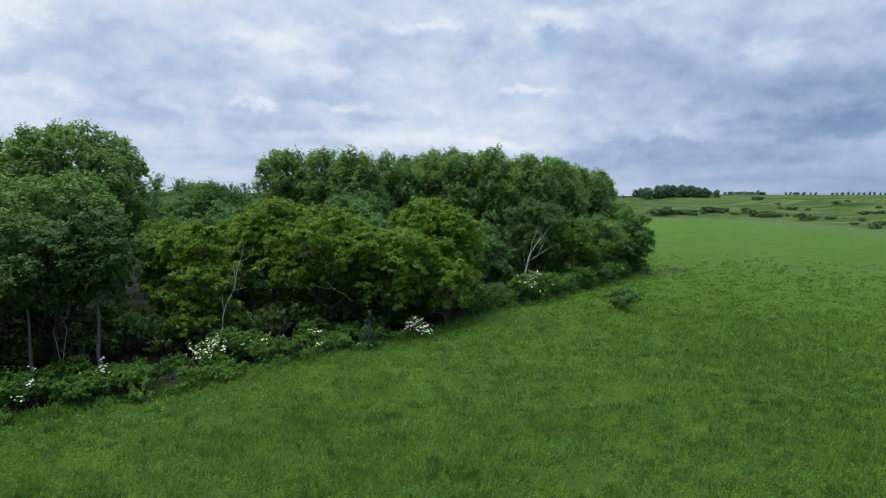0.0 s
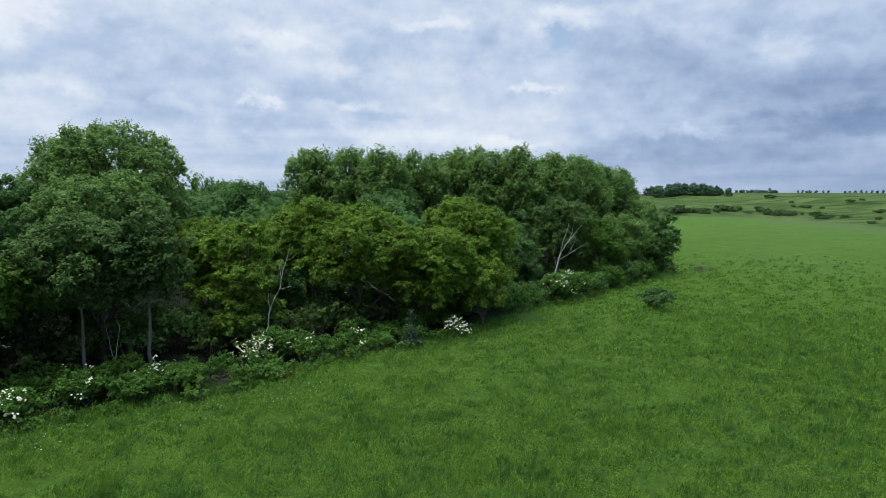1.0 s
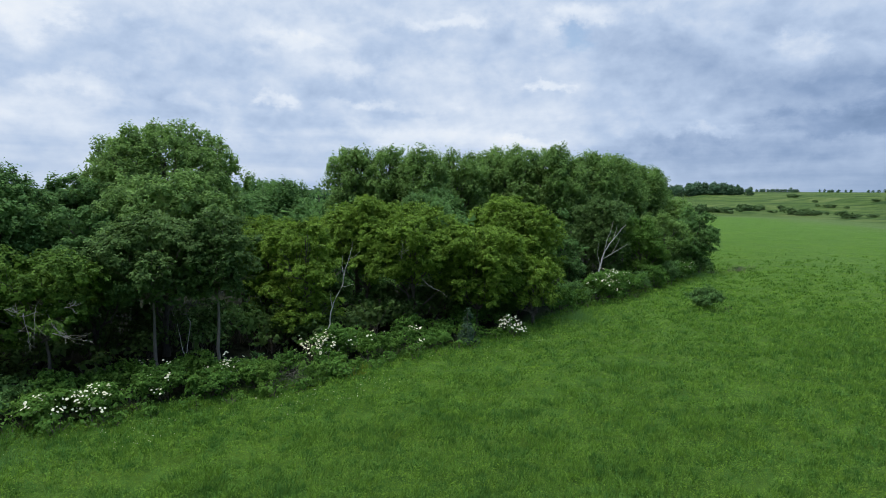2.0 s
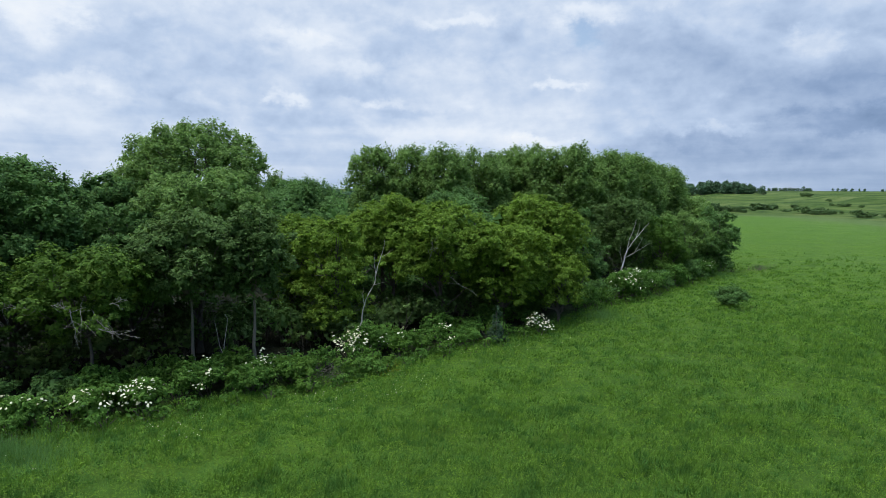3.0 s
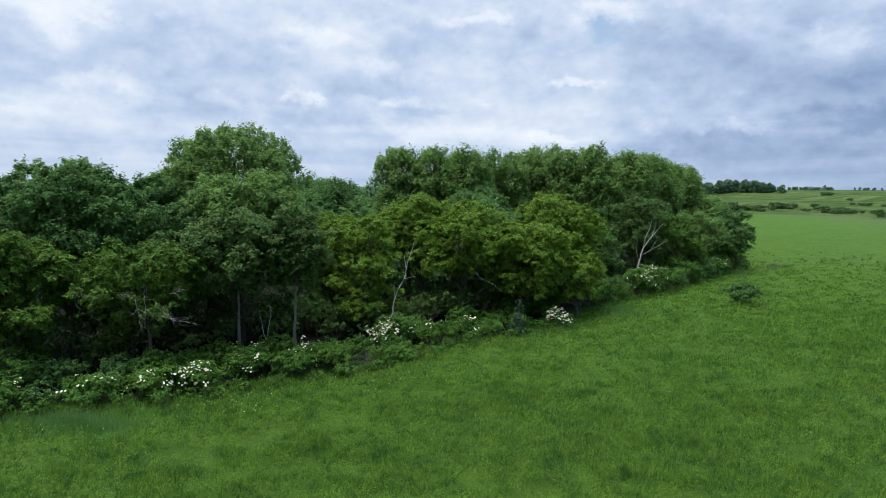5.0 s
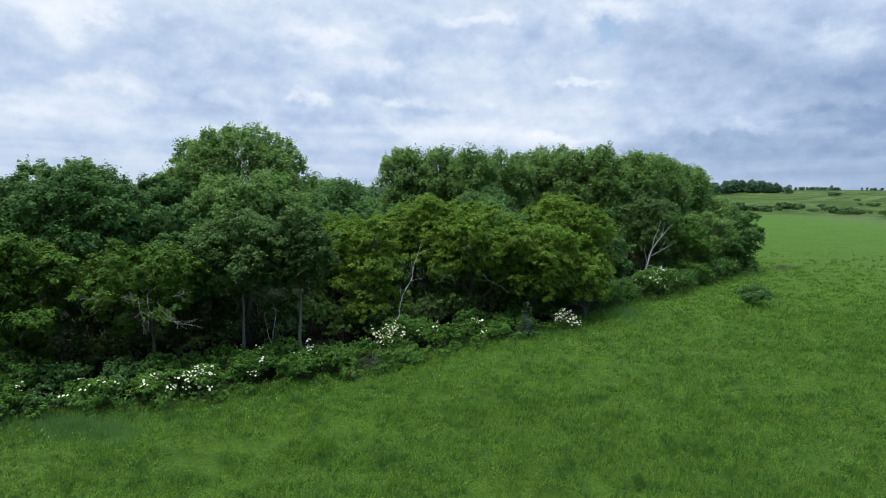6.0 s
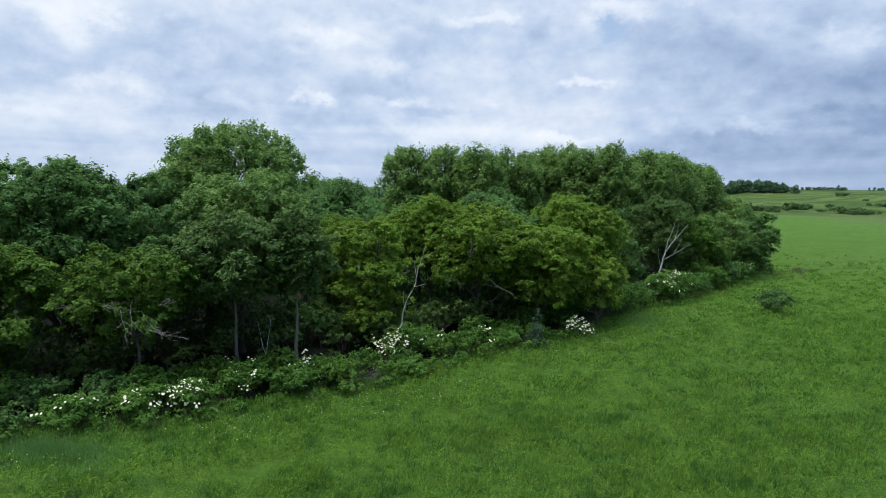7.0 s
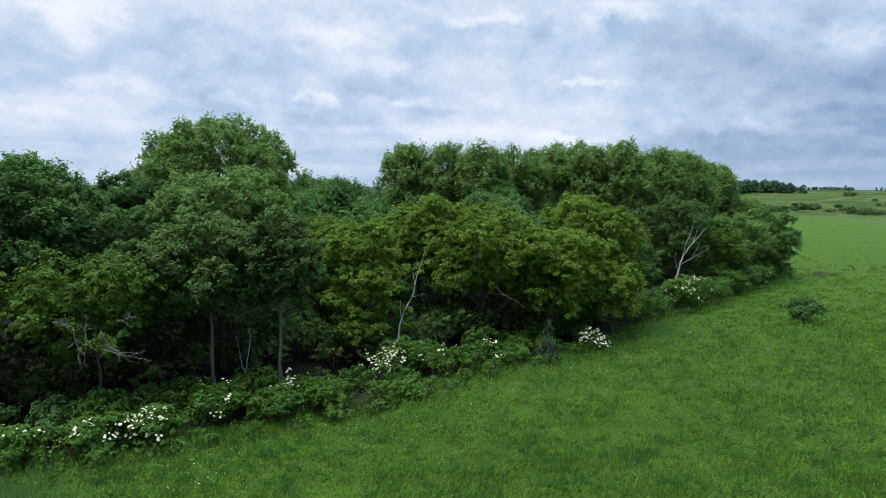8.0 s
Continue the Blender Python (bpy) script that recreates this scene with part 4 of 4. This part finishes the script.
for i, (x, y, r) in enumerate(SCRUB):
    for j in range(3 if r > 2.5 else 1):
        xx, yy = x + j * rng.uniform(2.0, 4.5), y + rng.uniform(-3, 3) * j
        kk = int(rng.integers(0, 3))
        sc = r * (0.98 if j == 0 else rng.uniform(0.5, 0.85))
        if kk not in made:
            made[kk] = plant("scrub_bush", "dark green scrub bush on the far pasture", "bush", xx, yy, [("foliage", scrub_kinds[kk])], "scrub on the pasture")
            ob = made[kk]
        else:
            ob = copy_thing(made[kk], pose(0, 0, 0))
        ob.matrix_basis = pose(xx, yy, gz(xx, yy) - 0.3 * sc, 0, 0, rng.uniform(0, 360)) @ Matrix.Diagonal((sc * rng.uniform(1.0, 1.5), sc * 0.9, sc * rng.uniform(0.8, 1.2), 1))

far_kinds = []
for i in range(3):
    lobes = lobes_for(4.6, -2.6, 9.0, 12, rng, rag=0.2)
    far_kinds.append((wood_mesh("trunk", [(bent((0, 0, -0.5), (0, 0, 7), 4, 0.1, rng), (0.35, 0.25, 0.2, 0.1))], M_BARK, 5),
                      crown_mesh("crown", lobes, M_FAR_HAZY, rng, bough=1.3, density=0.75, leaf=(1.15, 0.9), core=0.15, core_leaf=1.6)))
made_far = {}


def far_tree(x, y, size, label, group):
    kk = int(rng.integers(0, 3))
    m = pose(x, y, gz(x, y), 0, 0, rng.uniform(0, 360)) @ Matrix.Scale(size, 4)
    if (kk, group) not in made_far:
        made_far[kk, group] = plant("far_tree", label, "tree", x, y, [("trunk", far_kinds[kk][0]), ("crown", far_kinds[kk][1])], group)
        made_far[kk, group].matrix_basis = m
    else:
        copy_thing(made_far[kk, group], pose(0, 0, 0)).matrix_basis = m


for i in range(62):
    t = (i + 0.5) / 62
    far_tree(104 + t * 58 + rng.uniform(-1, 1), 505 + rng.uniform(-8, 20), rng.uniform(0.82, 1.02) * (0.72 + 0.34 * math.sin(t * 2.9 + 0.2)), "dark tree of a far-off grove", "grove on the hill")
for i in range(7):
    far_tree((78, 81, 84, 87, 107, 110, 113)[i], 532 + rng.uniform(-4, 8), rng.uniform(0.55, 0.85), "dark tree behind the far farm", "trees by the farm")
for i in range(34):
    far_tree(203 + i * 2.1 + rng.uniform(-2, 2), 690 + rng.uniform(-10, 10), rng.uniform(0.32, 0.46), "low tree on the skyline", "tree line on the horizon")
for i in range(9):
    far_tree(305 + i * 3.6 + rng.uniform(-2, 2), 720 + rng.uniform(-6, 6), rng.uniform(0.3, 0.45), "small tree on the skyline", "tree clump on the horizon")
for i in range(24):
    far_tree(349 + i * 4.6 + rng.uniform(-0.6, 0.6), 712 - i * 1.5, rng.uniform(0.32, 0.46), "evenly spaced tree of a planted row on the skyline", "planted row on the horizon")
for i in range(46):
    far_tree(-250 + i * 4.6 + rng.uniform(-3, 3), 205 + i * 0.9 + rng.uniform(-8, 8), rng.uniform(1.15, 1.4), "dark tree of a wood behind", "wood in the distance")
far_tree(268, 700, 0.6, "lone tree on the skyline", "lone trees on the horizon")


def box(x0, x1, y0, y1, z0, z1):
    v = [(x, y, z) for z in (z0, z1) for x, y in ((x0, y0), (x1, y0), (x1, y1), (x0, y1))]
    f = [(0, 3, 2, 1), (4, 5, 6, 7), (0, 1, 5, 4), (1, 2, 6, 5), (2, 3, 7, 6), (3, 0, 4, 7)]
    return v, f


def barn(x, y, length, depth, wall, ridge, wall_mat, label, turn):
    root = new("barn")
    root.matrix_world = pose(x, y, gz(x, y) - 0.2, 0, 0, turn)
    tagged(root, label, "barn")
    part("wall", mesh_from("wall", *box(-length / 2, length / 2, -depth / 2, depth / 2, 0, wall), wall_mat), root)
    e, o = length / 2 + 0.5, depth / 2 + 0.5
    rv = [(-e, -o, wall - 0.1), (e, -o, wall - 0.1), (e, o, wall - 0.1), (-e, o, wall - 0.1), (-e, 0, ridge), (e, 0, ridge)]
    me = bpy.data.meshes.new("roof")
    me.from_pydata(rv, [], [(0, 1, 5, 4), (2, 3, 4, 5), (1, 2, 5), (3, 0, 4), (0, 3, 2, 1)])
    me.materials.append(M_METAL)
    part("roof", me, root, "pale metal roof")
    for i in range(3):
        cx = -length / 2 + (i + 0.5) * length / 3
        part("door", mesh_from("door", *box(cx - length * 0.09, cx + length * 0.09, -depth / 2 - 0.06, -depth / 2 - 0.01, 0, wall * 0.8), M_WHITE), root)


barn(97, 521, 16, 7, 1.7, 3.6, M_METAL, "long low grey farm shed with a pale metal roof", 4)
barn(95.5, 511, 5.0, 6, 1.9, 3.4, M_BARN, "small red barn with a pale roof", 4)


# ---------------------------------------------------------------- meadow grass
LATTICE = np.random.default_rng(4).uniform(0, 1, (256, 256))


def drift(x, y, size, shift=0):
    """Smooth random values from 0 to 1 that change over that many metres."""
    u, v = x / size + shift * 17.3, y / size + shift * 5.1
    i, j = np.floor(u).astype(int), np.floor(v).astype(int)
    a, b = u - i, v - j
    a, b = a * a * (3 - 2 * a), b * b * (3 - 2 * b)
    i0, i1, j0, j1 = i % 256, (i + 1) % 256, j % 256, (j + 1) % 256
    return (LATTICE[i0, j0] * (1 - a) + LATTICE[i1, j0] * a) * (1 - b) + (LATTICE[i0, j1] * (1 - a) + LATTICE[i1, j1] * a) * b


def cushion(x, y):
    """The height of the leafy sward, heaped in cushions of several sizes."""
    return 0.04 + 0.24 * drift(x, y, 0.5) ** 1.5 + 0.40 * drift(x, y, 1.2, 1) ** 2.2 + 0.20 * drift(x, y, 3.7, 2)


def meadow_points(count, near, far, rng, inside=-1.5):
    """Places on the meadow, thinning out with the distance from its near corner; and that distance."""
    r = near * (far / near) ** rng.uniform(0, 1, count)
    a = np.radians(rng.uniform(-62, 38, count) if near > 10 else rng.uniform(-180, 180, count))
    x, y = -4 + r * np.sin(a), -3 + r * np.cos(a)
    ok = (edge_distance(x, y) > inside) & (rng.uniform(0, 1, count) > (r - 0.4 * far) / (0.6 * far))
    return x[ok], y[ok], r[ok]


def grass(count, near, far, height, seed, blades=10, always=0.0):
    """Tufts of grass, thicker in some drifts; the blades of a tuft spread from its foot and lean with the wind."""
    rng = np.random.default_rng(seed)
    x, y, r = meadow_points(count, near, far, rng)
    thick = drift(x, y, 2.6, 3) * 0.35 + drift(x, y, 0.9, 4) * 0.65 + 0.36 * smooth(5, 17, x) * (1 - smooth(36, 60, y)) + 0.05 + always
    ok = rng.uniform(0, 1, len(x)) < 1.9 * thick - 0.45
    x, y, r, thick = (np.repeat(v[ok], blades) for v in (x, y, r, thick))
    n = len(x)
    a = rng.uniform(0, 2 * math.pi, n)
    f = np.abs(rng.normal(0, 0.0045, n)) * np.clip(r, 20, 60)
    bx, by = x + np.cos(a) * f, y + np.sin(a) * f
    h = height * (0.5 + thick) * rng.uniform(0.6, 1.3, n)
    lean = rng.uniform(0.1, 0.6, n) * h
    w = 0.0017 * np.clip(r, 12, 80) * rng.uniform(0.6, 1.4, n)
    side = np.stack([np.sin(a + 1.2), np.cos(a + 1.2), np.zeros(n)], 1) * (w / 2)[:, None]
    base = np.stack([bx, by, ground_z(bx, by) + 0.65 * cushion(bx, by) - 0.02], 1)
    tip = base + np.stack([np.cos(a) * lean + 0.12 * h, np.sin(a) * lean, h], 1)
    verts = np.stack([base - side, base + side, tip], 1).reshape(-1, 3)
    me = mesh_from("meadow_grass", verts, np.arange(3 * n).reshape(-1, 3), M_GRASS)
    tagged(new("meadow_grass", me), "thick green meadow grass standing in tufts", "grass", kind="stuff")


def forbs(count, near, far, seed):
    """Leaflets of clover and other forbs, heaped in low cushions."""
    rng = np.random.default_rng(seed)
    x, y, r = meadow_points(count, near, far, rng)
    n = len(x)
    e = 0.06
    h = cushion(x, y)
    gx = (cushion(x + e, y) - h) / e
    gy = (cushion(x, y + e) - h) / e
    pts = np.stack([x, y, ground_z(x, y) + h * rng.uniform(0.75, 1.05, n)], 1)
    nrm = unit(unit(np.stack([-gx, -gy, np.ones(n)], 1)) + rng.normal(size=(n, 3)) * 0.25)
    u = rng.normal(size=(n, 3)) + np.array([0, 0, 0.35])
    u = unit(u - nrm * (u * nrm).sum(1, keepdims=True))
    v = np.cross(nrm, u)
    s = (0.0029 * np.clip(r, 20, 62) ** 0.9 * rng.uniform(0.6, 1.4, n))[:, None]
    verts = np.stack([pts - u * s * 0.45 + v * s * 0.22, pts - u * s * 0.45 - v * s * 0.22, pts + u * s * 1.15], 1).reshape(-1, 3)
    me = mesh_from("meadow_forbs", verts, np.arange(3 * n).reshape(-1, 3), M_FORB)
    tagged(new("meadow_forbs", me), "low leafy forbs filling the meadow between grass tufts", "forbs", kind="stuff")


def sprigs(count, near, far, seed):
    """Upright leafy stems that stand out of the sward, five leaflets each."""
    rng = np.random.default_rng(seed)
    x, y, r = meadow_points(count, near, far, rng)
    tall = drift(x, y, 0.8, 5)
    ok = rng.uniform(0, 1, len(x)) < 1.5 * tall - 0.1
    x, y, r, tall = x[ok], y[ok], r[ok], tall[ok]
    n = len(x)
    h = cushion(x, y) * 0.8 + 0.08 + 0.30 * tall * rng.uniform(0.6, 1.3, n)
    lean = rng.normal(size=(n, 2)) * 0.10
    vs = []
    for k in range(5):
        f = 0.45 + 0.14 * k
        a = rng.uniform(0, 2 * math.pi, n)
        out = np.stack([np.cos(a), np.sin(a), rng.uniform(0.2, 0.9, n)], 1)
        s = (0.0036 * r * rng.uniform(0.7, 1.3, n) * (1.1 - 0.1 * k))[:, None]
        c = np.stack([x + lean[:, 0] * f, y + lean[:, 1] * f, ground_z(x, y) + h * f], 1)
        side = np.stack([-np.sin(a), np.cos(a), np.zeros(n)], 1) * s * 0.36
        vs.append(np.stack([c, c + unit(out) * s * 0.55 + side, c + unit(out) * s * 1.1 - side * 0.4], 1))
    verts = np.stack(vs, 1).reshape(-1, 3)
    me = mesh_from("meadow_sprigs", verts, np.arange(15 * n).reshape(-1, 3), M_SPRIG)
    tagged(new("meadow_sprigs", me), "leafy upright weed stems standing above the meadow", "weeds", kind="stuff")


forbs(680000, 15, 190, 5)
forbs(90000, 0.5, 16, 9)
grass(66000, 15, 115, 0.20, 1)
grass(2600, 0.5, 16, 0.22, 3, always=0.3)
sprigs(50000, 15, 75, 2)

# ---------------------------------------------------------------- dry weeds, flowers and brush by the edge
def stalks(name, label, category, x, y, rx, ry, count, height, mat, seed):
    rng = np.random.default_rng(seed)
    a, f = rng.uniform(0, 6.28, count), np.abs(rng.normal(0, 0.6, count))
    px, py = x + np.cos(a) * f * rx, y + np.sin(a) * f * ry
    b, h = rng.uniform(0, 6.28, count), height * rng.uniform(0.5, 1.2, count)
    base = np.stack([px, py, ground_z(px, py) - 0.03], 1)
    side = np.stack([np.cos(b), np.sin(b), np.zeros(count)], 1) * 0.014
    tip = base + np.stack([rng.normal(size=count) * 0.3 * h, rng.normal(size=count) * 0.3 * h, h], 1)
    verts = np.stack([base - side, base + side, tip + side * 0.25, tip - side * 0.25], 1).reshape(-1, 3)
    return tagged(new(name, mesh_from(name, verts, np.arange(4 * count).reshape(-1, 4), mat)), label, category, kind="stuff")


M_STRAW = surface("dry_stalk", paint_build((0.15, 0.16, 0.10), (0.24, 0.24, 0.17), 3.0), 0.9, spec=0.1)
M_GOLD = foliage("goldenrod_leaf", (0.16, 0.20, 0.020), (0.22, 0.26, 0.028), (0.30, 0.32, 0.04), 0.35)
stalks("dry_weeds", "low patch of grey-brown dry weeds at the wood's corner", "weeds", 22.3, 84.2, 2.2, 1.8, 300, 0.7, M_STRAW, 61)
stalks("yellow_weeds", "patch of yellow-green weeds beside the brambles", "weeds", -14.6, 32.2, 0.8, 1.1, 420, 0.6, M_GOLD, 62)

rng = np.random.default_rng(63)
fx, fy = [], []
while len(fx) < 240:
    x, y = rng.uniform(-28, -4), rng.uniform(17, 42)
    d = float(edge_distance([x], [y])[0])
    if 0.3 < d < 4.5 and rng.uniform() < float(drift(np.array([x]), np.array([y]), 2.2, 6)[0]) ** 2 * 1.6:
        fx.append(x)
        fy.append(y)
fx, fy = np.array(fx), np.array(fy)
top = np.stack([fx, fy, ground_z(fx, fy) + cushion(fx, fy) + 0.12], 1)
v, f = leaves(top, np.array([0, 0, 1.0]) + rng.normal(size=(len(fx), 3)) * 0.3, 0.045, 0.04, rng)
tagged(new("meadow_flowers", mesh_from("meadow_flowers", v, f, M_BLOOM)), "small white flowers dotted through the meadow grass", "flowers", kind="stuff")

brush = []
for i in range(60):
    a, r = rng.uniform(0, 6.28), rng.uniform(0.2, 1.5)
    p = np.array([math.cos(a) * r * 0.8, math.sin(a) * r * 0.5, rng.uniform(0.1, 1.0)])
    q = p + np.array([rng.normal() * 0.6, rng.normal() * 0.4, rng.uniform(-0.5, 0.6)])
    q[2] = max(q[2], 0.05)
    brush.append((bent(p, q, 4, 0.05, rng), (0.011, 0.009, 0.007, 0.004)))
heap = new("brush_pile", wood_mesh("brush_pile", brush, M_BARK, 4))
heap.matrix_world = pose(-17.3, 29.6, gz(-17.3, 29.6))
tagged(heap, "tangle of grey dead twigs among green brambles", "brush pile")

M_TALL = foliage("brome_leaf", (0.085, 0.185, 0.040), (0.115, 0.235, 0.055), (0.155, 0.290, 0.085), 0.35, patch=0.6)
stalks("tall_grass", "tall blue-green brome grass at the foot of the brambles", "grass", -27.0, 18.9, 4.6, 1.7, 4200, 0.62, M_TALL, 64)
stalks("tall_grass", "tall blue-green brome grass at the foot of the brambles", "grass", -1.0, 49.5, 1.6, 3.2, 1400, 0.6, M_TALL, 65)
stalks("tall_grass", "tall blue-green brome grass at the foot of the brambles", "grass", 15.5, 77.2, 2.2, 4.0, 1400, 0.6, M_TALL, 66)
